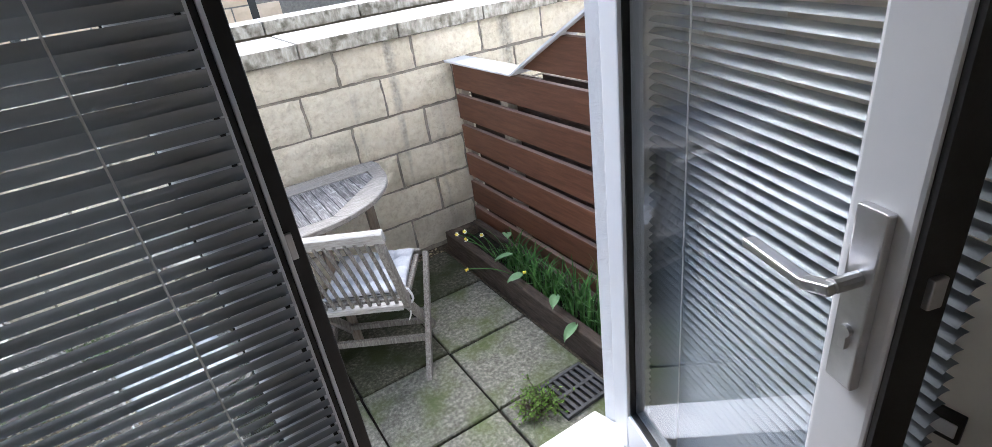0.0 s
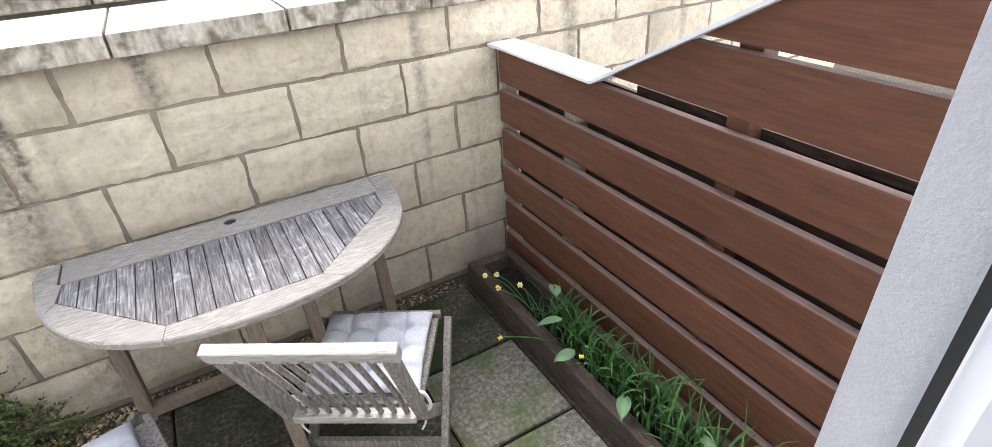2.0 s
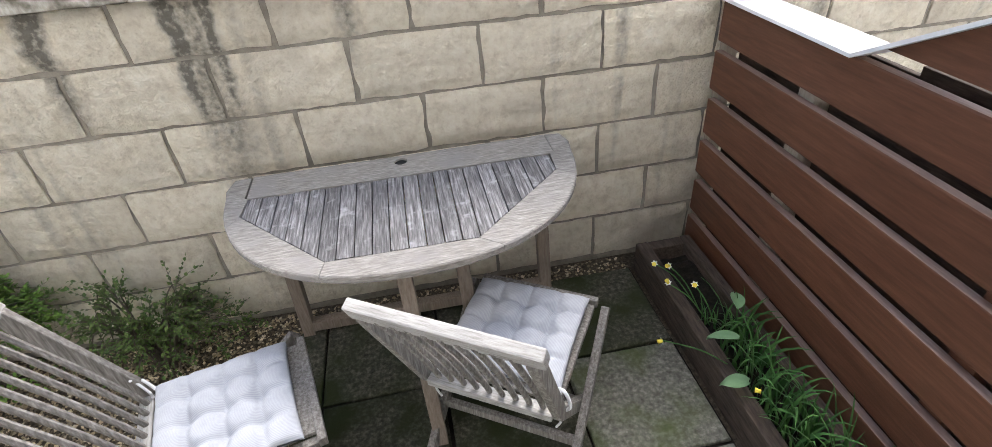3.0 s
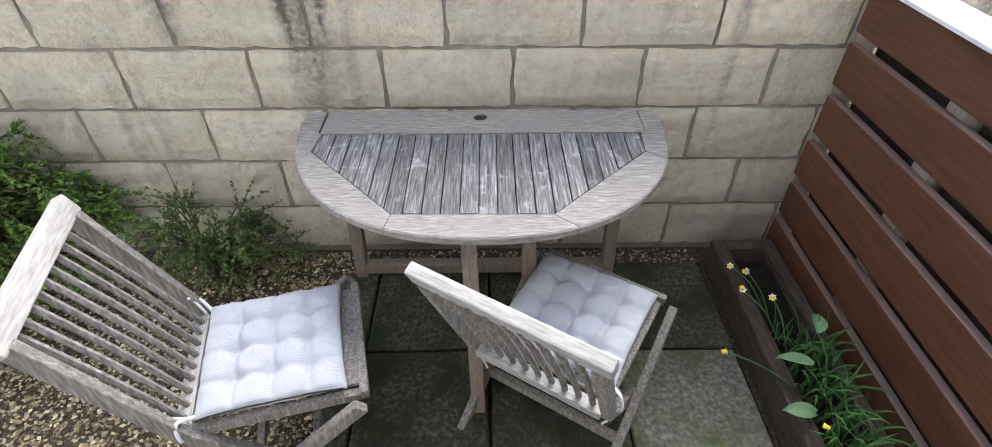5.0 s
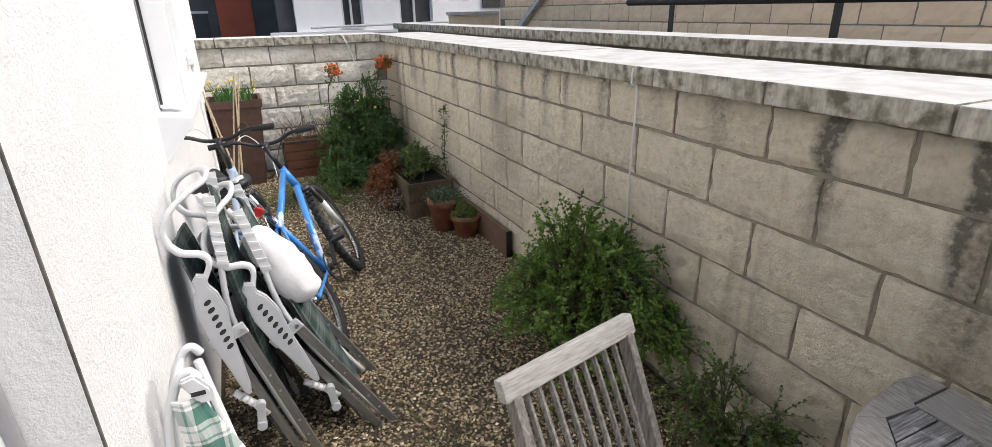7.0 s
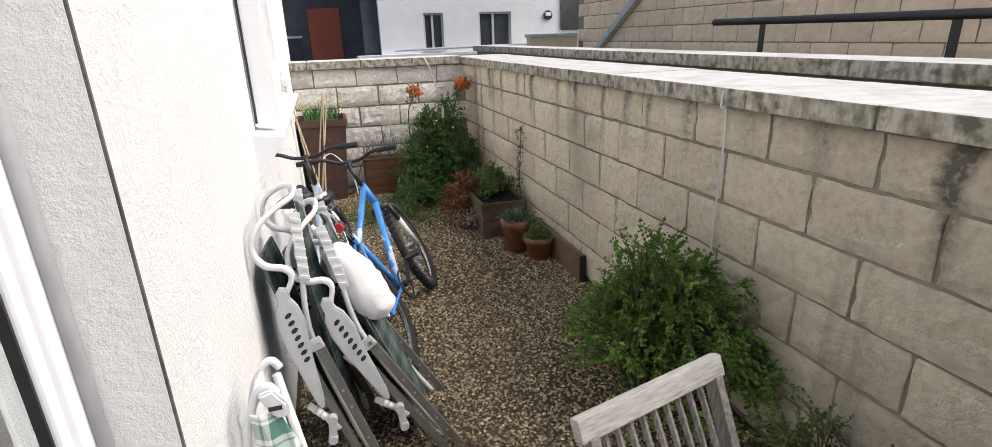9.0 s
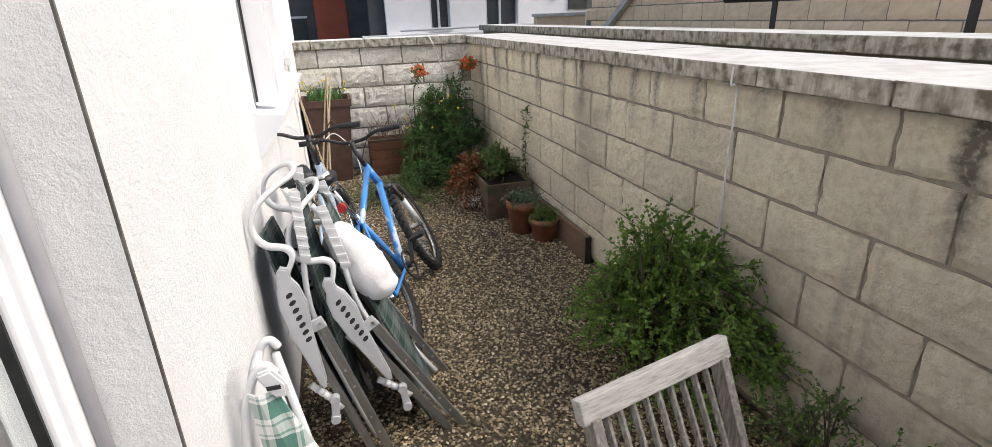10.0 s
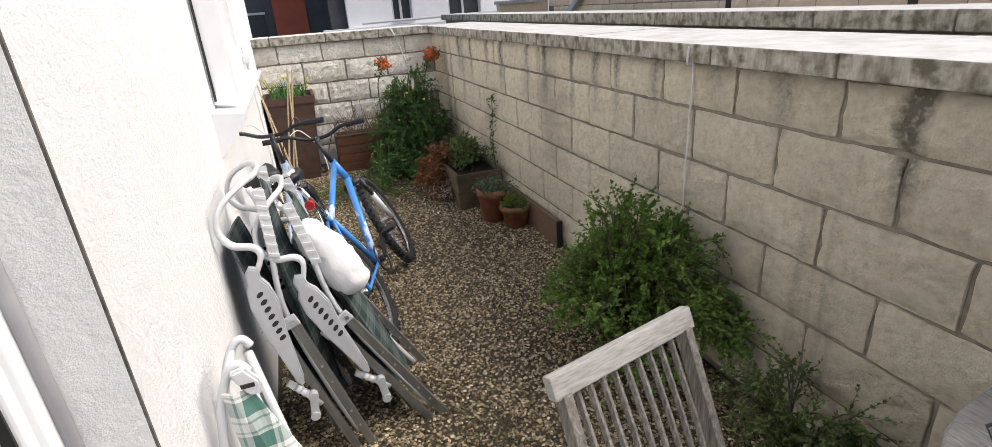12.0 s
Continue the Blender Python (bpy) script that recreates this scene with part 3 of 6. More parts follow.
INNER = [(-0.545, -0.315), (-0.25, -0.622), (0.2, -0.627), (0.52, -0.325)]
th = 0.026
arc = [rim_point(math.pi * k / 40) for k in range(41)]
outer = [(0.622, -0.065 - 0.08)] + arc[1:-1] + [(-0.622, -0.145)]
inner = [(0.53, -0.215), (0.52, -0.325), (0.2, -0.627), (-0.25, -0.622), (-0.545, -0.315), (-0.535, -0.215)]


def along(poly, f):
    ls = [math.dist(p, q) for p, q in zip(poly, poly[1:])]
    d = f * sum(ls)
    for (p, q), ln in zip(zip(poly, poly[1:]), ls):
        if d <= ln + 1e-9:
            k = d / ln
            return (p[0] + k * (q[0] - p[0]), p[1] + k * (q[1] - p[1]))
        d -= ln
    return poly[-1]


li = [math.dist(p, q) for p, q in zip(inner, inner[1:])]
acc = [sum(li[:i]) / sum(li) for i in range(len(inner))]
cuts_in = [0, acc[1], acc[2], acc[3], acc[4], 1.0]
cuts_out = [0, 0.12, 0.36, 0.64, 0.88, 1.0]
for s0 in range(5):
    bm = bmesh.new()
    rows_v = []
    for k in range(11):
        fo = cuts_out[s0] + (cuts_out[s0 + 1] - cuts_out[s0]) * (0.002 + 0.996 * k / 10)
        fi = cuts_in[s0] + (cuts_in[s0 + 1] - cuts_in[s0]) * (0.002 + 0.996 * k / 10)
        po, pi = along(outer, fo), along(inner, fi)
        rows_v.append([bm.verts.new((po[0], po[1], TZ - 0.004)), bm.verts.new((po[0] * 0.993, po[1] + 0.004, TZ)), bm.verts.new((pi[0], pi[1], TZ)), bm.verts.new((pi[0], pi[1], TZ - th)), bm.verts.new((po[0] * 0.993, po[1] + 0.003, TZ - th)), bm.verts.new((po[0], po[1], TZ - th + 0.005))])
    for a, b in zip(rows_v, rows_v[1:]):
        for k in range(6):
            bm.faces.new((a[k], a[(k + 1) % 6], b[(k + 1) % 6], b[k]))
    bm.faces.new(rows_v[0][::-1])
    bm.faces.new(rows_v[-1])
    bmesh.ops.recalc_face_normals(bm, faces=bm.faces[:])
    part("rim", bm, TEAK, table)


def inner_y(x):
    for (x0, y0), (x1, y1) in zip(INNER, INNER[1:]):
        if x0 <= x <= x1:
            return y0 + (y1 - y0) * (x - x0) / (x1 - x0)
    return -0.32


NS = 20
for i in range(NS):
    xa = -0.538 + i * (1.06 / NS) + 0.002
    xb = -0.538 + (i + 1) * (1.06 / NS) - 0.002
    pts = [(xa, -0.214), (xb, -0.214), (xb, inner_y(xb) + 0.006)]
    for kx, ky in INNER[1:3]:
        if xa < kx < xb:
            pts.append((kx, ky + 0.006))
    pts.append((xa, inner_y(xa) + 0.006))
    part("slat", prism(pts, "z", TZ - 0.022, TZ - 0.0015 - 0.001 * (i % 3)), TEAK_Y, table)
# black plug added under the board, painting the shade inside its hole
part("hole_sleeve", lathe([(0.001, TZ - 0.09), (0.0245, TZ - 0.09), (0.0245, TZ - 0.008)], 20), HOLE_DARK, table, "black plug standing in for shade inside the parasol hole").location = (-0.008, -0.108, 0)
# back board with its parasol hole
bm = bmesh.new()
HX, HY, HR = -0.008, -0.108, 0.024
ring = [(HX + HR * math.cos(2 * math.pi * k / 24), HY + HR * math.sin(2 * math.pi * k / 24)) for k in range(24)]
x0, x1, y0, y1 = -0.54, 0.545, -0.21, -0.065
def border(a):
    c, s_ = math.cos(a), math.sin(a)
    t = min(((x1 - HX) / c if c > 1e-6 else 1e9), ((x0 - HX) / c if c < -1e-6 else 1e9), ((y1 - HY) / s_ if s_ > 1e-6 else 1e9), ((y0 - HY) / s_ if s_ < -1e-6 else 1e9))
    return (HX + t * c, HY + t * s_)
angs = sorted([2 * math.pi * k / 24 for k in range(24)] + [math.atan2(y - HY, x - HX) % (2 * math.pi) for x in (x0, x1) for y in (y0, y1)])
loops = []
for z in (TZ, TZ - th):
    loops.append(([bm.verts.new((HX + HR * math.cos(a), HY + HR * math.sin(a), z)) for a in angs], [bm.verts.new((*border(a), z)) for a in angs]))
n = len(angs)
for k in range(n):
    j = (k + 1) % n
    (ti, to), (bi, bo) = loops
    bm.faces.new((ti[k], to[k], to[j], ti[j]))
    bm.faces.new((bi[k], bi[j], bo[j], bo[k]))
    bm.faces.new((to[k], bo[k], bo[j], to[j]))
    bm.faces.new((ti[k], ti[j], bi[j], bi[k]))
bmesh.ops.recalc_face_normals(bm, faces=bm.faces[:])
part("back_board", bm, TEAK, table, "grey back board with a round parasol hole")
for sx in (-1, 1):
    part("end_board", prism([(sx * 0.548, -0.065), (sx * 0.605, -0.07), (sx * 0.622, -0.143), (sx * 0.548, -0.21)], "z", TZ - th, TZ - 0.001), TEAK, table)
for sx in (-1, 1):
    part("leg", bar(bmesh.new(), (sx * 0.525, -0.13, 0.0), (sx * 0.5, -0.13, TZ - th), 0.05, 0.05, 0.005, (1, 0, 0)), TEAK_LEG, table, "brown teak leg")
part("apron", boxed((-0.48, -0.15, TZ - th - 0.065), (0.48, -0.125, TZ - th), 0.003), TEAK_LEG, table)
part("foot_rail", boxed((-0.5, -0.155, 0.04), (0.5, -0.11, 0.085), 0.004), TEAK_LEG, table)
for sx, fx in ((-1, -0.02), (1, 0.16)):
    part("gate_leg", bar(bmesh.new(), (fx, -0.66 + 0.1 * sx, 0.0), (fx - 0.02, -0.56 + 0.06 * sx, TZ - th), 0.045, 0.045, 0.004, (1, 0, 0)), TEAK_LEG, table, "brown teak gate leg")
    part("gate_rail", bar(bmesh.new(), (fx, -0.62 + 0.1 * sx, 0.06), (fx + 0.05 * sx, -0.14, 0.06), 0.04, 0.03, 0.003), TEAK_LEG, table)

# ---- folding chairs ----
CUSHION = mat("pale_blue_ticking", [(0.4, 0.41, 0.435), (0.48, 0.49, 0.51)], scale=20, rough=0.95, bump=0.3, depth=0.002, detail_scale=300, spec=0.2)
cn, ck = CUSHION.node_tree.nodes, CUSHION.node_tree.links
wv = cn.new("ShaderNodeTexWave")
wv.bands_direction = "X"
wv.inputs["Scale"].default_value, wv.inputs["Distortion"].default_value, wv.inputs["Detail"].default_value = 80.0, 1.0, 2.0
cc = cn.new("ShaderNodeTexCoord")
ck.new(cc.outputs["Object"], wv.inputs["Vector"])
stripe = cn.new("ShaderNodeMixRGB")
stripe.blend_type = "MULTIPLY"
stripe.inputs[2].default_value = (0.8, 0.815, 0.85, 1)
ck.new(wv.outputs[1], stripe.inputs[0])
ck.new(cn["Principled BSDF"].inputs["Base Color"].links[0].from_socket, stripe.inputs[1])
ck.new(stripe.outputs[0], cn["Principled BSDF"].inputs["Base Color"])
TIE = mat("white_tape", [(0.66, 0.66, 0.66), (0.74, 0.74, 0.74)], scale=30, rough=0.9, bump=0.2)


def folding_chair(m, label):
    """Folding garden chair, front towards +y."""
    c = thing("folding_chair", label, "folding chair", m, "folding chairs round the table")
    hw = 0.2
    for sx in (-1, 1):
        bm = bmesh.new()
        bar(bm, (sx * hw, -0.385, 0.866), (sx * hw, -0.205, 0.425), 0.026, 0.042, 0.004, (0, 1, 0.4))
        bar(bm, (sx * hw, -0.207, 0.43), (sx * hw, 0.16, 0.0), 0.026, 0.042, 0.004, (0, 1, 0.6))
        part("back_leg", bm, TEAK_Z, c)
        part("front_leg", bar(bmesh.new(), (sx * (hw + 0.029), 0.212, 0.438), (sx * (hw + 0.029), -0.27, 0.0), 0.026, 0.042, 0.004, (0, 1, -0.6)), TEAK_Z, c)
        part("seat_side", boxed((sx * (hw - 0.02) - 0.012, -0.2, 0.405), (sx * (hw - 0.02) + 0.012, 0.215, 0.432), 0.003), TEAK_Z, c)
    bm = bar(bmesh.new(), (-0.23, -0.394, 0.886), (0.23, -0.394, 0.886), 0.058, 0.032, 0.006, (0, 0.92, 0.38))
    part("top_rail", bm, RAILWOOD, c, "sun-bleached top rail")
    part("bottom_rail", boxed((-0.186, -0.235, 0.415), (0.186, -0.195, 0.442), 0.004), RAILWOOD, c)
    for i in range(9):
        x = -0.156 + 0.312 * i / 8
        yt = -0.396 - 0.006 * (1 - (x / 0.228) ** 2)
        part("back_slat", tube(bmesh.new(), smooth_path([(x, yt, 0.872), (x, -0.3, 0.66), (x, -0.222, 0.47), (x, -0.212, 0.436)], 4), 0.0085, 7), TEAK_Z, c)
    for i in range(7):
        y = -0.16 + i * 0.06
        part("seat_slat", boxed((-0.165, y - 0.024, 0.433), (0.165, y + 0.024, 0.446), 0.002), TEAK_Z, c)
    part("front_rail", boxed((-0.2, 0.212, 0.42), (0.2, 0.235, 0.452), 0.004), TEAK_Z, c)
    part("stretcher", bar(bmesh.new(), (-hw - 0.02, -0.107, 0.148), (hw + 0.02, -0.107, 0.148), 0.022, 0.032, 0.003, (0, 0, 1)), TEAK_Z, c)
    part("stretcher", bar(bmesh.new(), (-hw + 0.01, 0.048, 0.13), (hw - 0.01, 0.048, 0.13), 0.022, 0.028, 0.003, (0, 0, 1)), TEAK_Z, c)
    return c


def seat_cushion(m, seed, label):
    """Square tufted cushion with tapes at its back corners."""
    rng = random.Random(seed)
    cu = thing("seat_cushion", label, "cushion", m, "chair cushions")
    n, half = 64, 0.183
    bm = bmesh.new()
    for side in (1, -1):
        bmesh.ops.create_grid(bm, x_segments=n, y_segments=n, size=half, matrix=pose(0, 0, 0.02 * side))
    tufts = [(-0.094, -0.094), (0, -0.094), (0.094, -0.094), (-0.094, 0), (0, 0), (0.094, 0), (-0.094, 0.094), (0, 0.094), (0.094, 0.094)]
    for v in bm.verts:
        s_ = 1 if v.co.z > 0 else -1
        u, w = v.co.x / half, v.co.y / half
        puff = (max(0, 1 - u ** 6) * max(0, 1 - w ** 6)) ** 0.5
        dip = sum(math.exp(-((v.co.x - a) ** 2 + (v.co.y - b) ** 2) / 0.0006) for a, b in tufts)
        crease = 0.5 * max(math.exp(-((abs(v.co.x) - 0.094) / 0.009) ** 2), math.exp(-((abs(v.co.y) - 0.094) / 0.009) ** 2), math.exp(-(v.co.x / 0.009) ** 2), math.exp(-(v.co.y / 0.009) ** 2))
        v.co.z = s_ * (0.004 + puff * (0.029 - 0.024 * dip - 0.022 * crease) * (1 if s_ > 0 else 0.6)) + 0.004 * noise.noise(v.co * 9 + Vector((seed, 0, 0))) + 0.0022 * noise.noise(v.co * 34 + Vector((0, seed, 0)))
        pull = 1 - 0.03 * (1 - abs(w) ** 2) * (abs(u) > 0.97) - 0.03 * (1 - abs(u) ** 2) * (abs(w) > 0.97)
        v.co.x *= pull
        v.co.y *= pull
    bmesh.ops.remove_doubles(bm, verts=bm.verts[:], dist=0.0085 / 10)
    part("cover", bm, CUSHION, cu, "pale blue-grey tufted cotton", True)
    for sx in (-1, 1):
        bm = bmesh.new()
        x, y = sx * 0.172, -0.178
        tube(bm, smooth_path([(x, y, 0.0), (x + sx * 0.03, y - 0.03, 0.03), (x + sx * 0.045, y - 0.035, -0.02), (x + sx * 0.02, y - 0.03, -0.05), (x, y - 0.02, -0.02)], 5), 0.005, 6)
        tube(bm, smooth_path([(x, y - 0.02, 0.0), (x + sx * 0.02, y - 0.045, 0.045), (x + sx * 0.012, y - 0.05, 0.06)], 5), 0.004, 6)
        tube(bm, smooth_path([(x, y - 0.02, 0.0), (x + sx * 0.02, y - 0.03, -0.09), (x + sx * 0.005, y - 0.03, -0.14)], 5), 0.0035, 6)
        part("tie", bm, TIE, cu, "white tape tie")
    return cu


m_a, m_b = pose(-0.675, -0.85, 0.0, 0, 0, -76) @ Matrix.Diagonal((1, 1, 0.945, 1)), pose(0.156, -0.762, 0.0, 0, 0, -32.7) @ Matrix.Diagonal((1, 1, 0.95, 1))
folding_chair(m_a, "weathered grey teak folding chair with slatted back beside the table")
folding_chair(m_b, "weathered grey teak folding chair drawn up to the table")
seat_cushion(m_a @ pose(0.0, 0.0, 0.464), 1, "pale blue-grey tufted seat cushion tied to a folding chair")
seat_cushion(m_b @ pose(0.0, 0.015, 0.464, 0, 0, 2), 2, "pale grey tufted seat cushion on the chair at the table")


# ---- plant helpers ----
def leaf_mat(name, a, b, rough=0.5):
    return mat(name, [a, tuple((p + q) / 2 for p, q in zip(a, b)), b], scale=12, rough=rough, bump=0.0, vary=0.4, spec=0.2, island=True)


LEAF = leaf_mat("bush_leaf", (0.036, 0.088, 0.012), (0.18, 0.29, 0.055))
LEAF_OLIVE = leaf_mat("olive_leaf", (0.04, 0.085, 0.02), (0.16, 0.22, 0.06))
LEAF_DARK = leaf_mat("ivy_leaf", (0.028, 0.075, 0.02), (0.11, 0.21, 0.06))
BLADE = leaf_mat("daffodil_leaf", (0.035, 0.10, 0.03), (0.10, 0.22, 0.06))
BROAD = leaf_mat("broad_leaf", (0.13, 0.25, 0.12), (0.24, 0.38, 0.2))
BARK = mat("twig_bark", [(0.05, 0.038, 0.028), (0.11, 0.085, 0.06)], scale=40, rough=0.9, bump=0.4)
DRY = leaf_mat("dry_stem", (0.13, 0.085, 0.055), (0.26, 0.19, 0.13), 0.9)
RUST = leaf_mat("rust_leaf", (0.14, 0.05, 0.022), (0.3, 0.13, 0.06), 0.8)
BERRY = leaf_mat("orange_berry", (0.45, 0.06, 0.02), (0.65, 0.16, 0.04), 0.4)
PETAL = leaf_mat("yellow_petal", (0.75, 0.55, 0.05), (0.85, 0.72, 0.12), 0.6)
PETAL_W = leaf_mat("white_petal", (0.8, 0.8, 0.68), (0.85, 0.84, 0.76), 0.6)
TERRACOTTA = mat("terracotta", [(0.23, 0.085, 0.045), (0.33, 0.135, 0.08), (0.4, 0.2, 0.13)], scale=9, rough=0.85, bump=0.3, depth=0.003, blotch=(0.2, 0.13, 0.09), blotch_scale=9, blotch_range=(0.5, 0.7), spec=0.25)


class Leaves:
    """Collects many small folded leaves into one mesh."""
    def __init__(self):
        self.v, self.f = [], []

    def add(self, p, d, up, ln, w, fold=0.25):
        d = d.normalized()
        s_ = d.cross(up)
        if s_.length < 1e-3:
            s_ = d.cross(Vector((1, 0, 0)))
        s_.normalize()
        nn = s_.cross(d)
        i = len(self.v)
        mid = p + d * ln * 0.5
        self.v += [p, mid + s_ * w / 2 + nn * w * fold, p + d * ln, mid - s_ * w / 2 + nn * w * fold]
        self.f += [(i, i + 1, i + 2), (i, i + 2, i + 3)]

    def ob(self, name, material, parent, label=""):
        o = new(name, raw_mesh(name, self.v, self.f, material))
        o.parent = parent
        if label:
            o["label"] = label
        return o


def rvec(rng, flat=1.0):
    while True:
        v = Vector((rng.uniform(-1, 1), rng.uniform(-1, 1), rng.uniform(-1, 1) * flat))
        if 0.05 < v.length < 1:
            return v.normalized()


def bush(name, label, place, spread, height, stems, per, leaf_len, material, seed, lean=(0, 0), droop=0.35, group="", y_max=-0.02, twig_n=7, name_cat="shrub", twig=(0.05, 0.15), tight=0.0, shape=0.55):
    """Many arching stems with side twigs and small leaves; tight gathers the leaves close along their twigs."""
    rng = random.Random(seed)
    b = thing(name, label, name_cat, pose(*place), group)
    lv, bm = Leaves(), bmesh.new()
    for s_ in range(stems):
        a = rng.uniform(0, 2 * math.pi)
        r = rng.uniform(0.15, 1) ** 0.7
        reach = Vector((math.cos(a) * spread[0] * r + lean[0] * rng.random(), math.sin(a) * spread[1] * r + lean[1] * rng.random(), 0))
        h = height * (1 - shape * r * r) * rng.uniform(0.6, 1.08)
        base = Vector((rng.uniform(-.05, .05), rng.uniform(-.04, .04), 0))
        p1 = base + reach * 0.35 + Vector((0, 0, h * 0.75))
        p2 = base + reach * 0.8 + Vector((0, 0, h * rng.uniform(0.95, 1.05)))
        p3 = base + reach * 1.1 + Vector((0, 0, h * (1 - droop * rng.uniform(0.3, 1.2))))
        path = smooth_path([base, p1, p2, p3], 5)
        for q in path:
            if q.y + place[1] > y_max:
                q.y = y_max - place[1] - rng.uniform(0, .03)
            q.z = max(q.z, 0.004)
        tube(bm, path, 0.0045, 4, r_end=0.0012, caps=False)
        for k in range(twig_n):
            i = rng.randrange(4, len(path))
            p = path[i]
            d = (rvec(rng, 0.6) * (1 - 0.4 * tight) + (path[i] - path[i - 1]).normalized() * 0.8 + Vector((0, 0, 0.15))).normalized()
            ln = rng.uniform(*twig) * (0.6 + spread[0])
            q = p + d * ln + Vector((0, 0, -0.15 * ln))
            if q.y + place[1] > y_max:
                q.y = y_max - place[1]
            tube(bm, [p, (p + q) / 2 + Vector((0, 0, 0.006)), q], 0.0016, 3, r_end=0.0006, caps=False)
            for t in range(per):
                f = (t + rng.random()) / per
                if tight:
                    f = (round(f * 6) + rng.uniform(-0.12, 0.12)) / 6
                pos = p + (q - p) * max(0.0, f)
                dd = (rvec(rng, 0.7) * 0.9 + d * (0.6 + 0.5 * tight)).normalized()
                if pos.z < 0.01 or pos.y + place[1] + dd.y * leaf_len > y_max + 0.012:
                    continue
                size = rng.uniform(0.6, 1.25) * (1 - 0.35 * tight * f)
                lv.add(pos, dd, rvec(rng) * 0.5 + Vector((0, 0, 1)), leaf_len * size, leaf_len * size * rng.uniform(0.4, 0.6) * (1 + 0.3 * tight))
    part("woody_stem", bm, BARK, b)
    lv.ob("foliage", material, b)
    return b


# ---- shrubs along the wall ----
bush("green_shrub", "bushy small-leaved green shrub growing in the gravel against the wall", (-2.06, -0.34, 0), (0.42, 0.35), 0.76, 130, 19, 0.029, LEAF, 5, droop=0.22, lean=(0.14, 0.16), group="shrubs along the wall", twig_n=9, twig=(0.06, 0.17), tight=1.0, shape=0.5)
bush("low_shrub", "sparse low olive-green shrub beside the table", (-1.18, -0.18, 0), (0.3, 0.18), 0.43, 44, 11, 0.022, LEAF_OLIVE, 8, group="shrubs along the wall", twig_n=8, twig=(0.07, 0.15), tight=0.8, droop=0.3, shape=0.5)
bush("corner_shrub", "dark green bush filling the corner of the garden", (-5.95, -0.45, 0), (0.46, 0.42), 0.98, 130, 14, 0.034, LEAF_DARK, 9, group="shrubs along the wall", twig_n=10, tight=0.5)
ivy = bush("ivy", "dark ivy trailing at the foot of the corner bush", (-5.55, -0.72, 0), (0.4, 0.34), 0.24, 60, 9, 0.034, LEAF_DARK, 10, droop=0.8)
bush("ground_weed", "patch of small green weeds in the gravel", (-5.3, -1.1, 0), (0.55, 0.5), 0.06, 110, 8, 0.02, LEAF, 33, droop=0.9)
bush("ground_weed", "patch of dark weeds under the folded chairs", (-1.75, -1.05, 0), (0.24, 0.16), 0.022, 12, 6, 0.011, LEAF_OLIVE, 34, droop=0.9)
for k, (px, py, pz, sd) in enumerate(((-6.2, -0.13, 1.12, 3), (-6.3, -0.62, 1.06, 4))):
    rng = random.Random(sd)
    fb = thing("firethorn_branch", "arching firethorn branch with clusters of orange-red berries", "berry branch", pose(px, py, 0), "berry branches")
    bm = bmesh.new()
    path = smooth_path([(0.1, -0.2 + 0.1 * k, 0.35), (0.05, -0.1, 0.85), (0.0, 0.0, pz), (0.22, 0.02 - 0.12 * k, pz + 0.03)], 6)
    tube(bm, path, 0.008, 5, r_end=0.002)
    part("branch", bm, BARK, fb)
    bm = bmesh.new()
    for i in range(110 if k == 0 else 52):
        c = path[rng.randrange(12, 17)] + rvec(rng) * rng.uniform(0.0, 0.085)
        bmesh.ops.create_icosphere(bm, subdivisions=1, radius=rng.uniform(0.012, 0.019), matrix=Matrix.Translation(c))
    tagged(part("berries", bm, BERRY, fb, "orange-red berries"), "orange-red berries", kind="stuff")
    lv = Leaves()
    for i in range(170):
        c = path[rng.randrange(8, len(path))] + rvec(rng) * rng.uniform(0, 0.08)
        lv.add(c, rvec(rng), Vector((0, 0, 1)), 0.035, 0.016)
    lv.ob("leaves", LEAF_DARK, fb)


def blades(parent, name, n, box_lo, box_hi, h, w, material, seed, lean=(0.0, 0.0), spread=0.5):
    rng = random.Random(seed)
    v, f = [], []
    for i in range(n):
        p = Vector((rng.uniform(box_lo[0], box_hi[0]), rng.uniform(box_lo[1], box_hi[1]), rng.uniform(box_lo[2], box_hi[2])))
        a = rng.uniform(0, 2 * math.pi)
        d = Vector((math.cos(a) * spread + lean[0], math.sin(a) * spread + lean[1], 0)) * rng.uniform(0.3, 1)
        hh = h * rng.uniform(0.55, 1.15)
        side = Vector((-math.sin(a + 0.6), math.cos(a + 0.6), 0)) * w * rng.uniform(0.7, 1.2) / 2
        b0 = len(v)
        for k in range(6):
            t = k / 5
            q = p + d * hh * t * t * 1.0 + Vector((0, 0, hh * (t - 0.25 * t ** 3)))
            s_ = side * (1 - t ** 3)
            v += [q - s_, q + s_]
        for k in range(5):
            j = b0 + 2 * k
            f.append((j, j + 1, j + 3, j + 2))
    o = new(name, raw_mesh(name, v, f, material))
    o.parent = parent
    return o


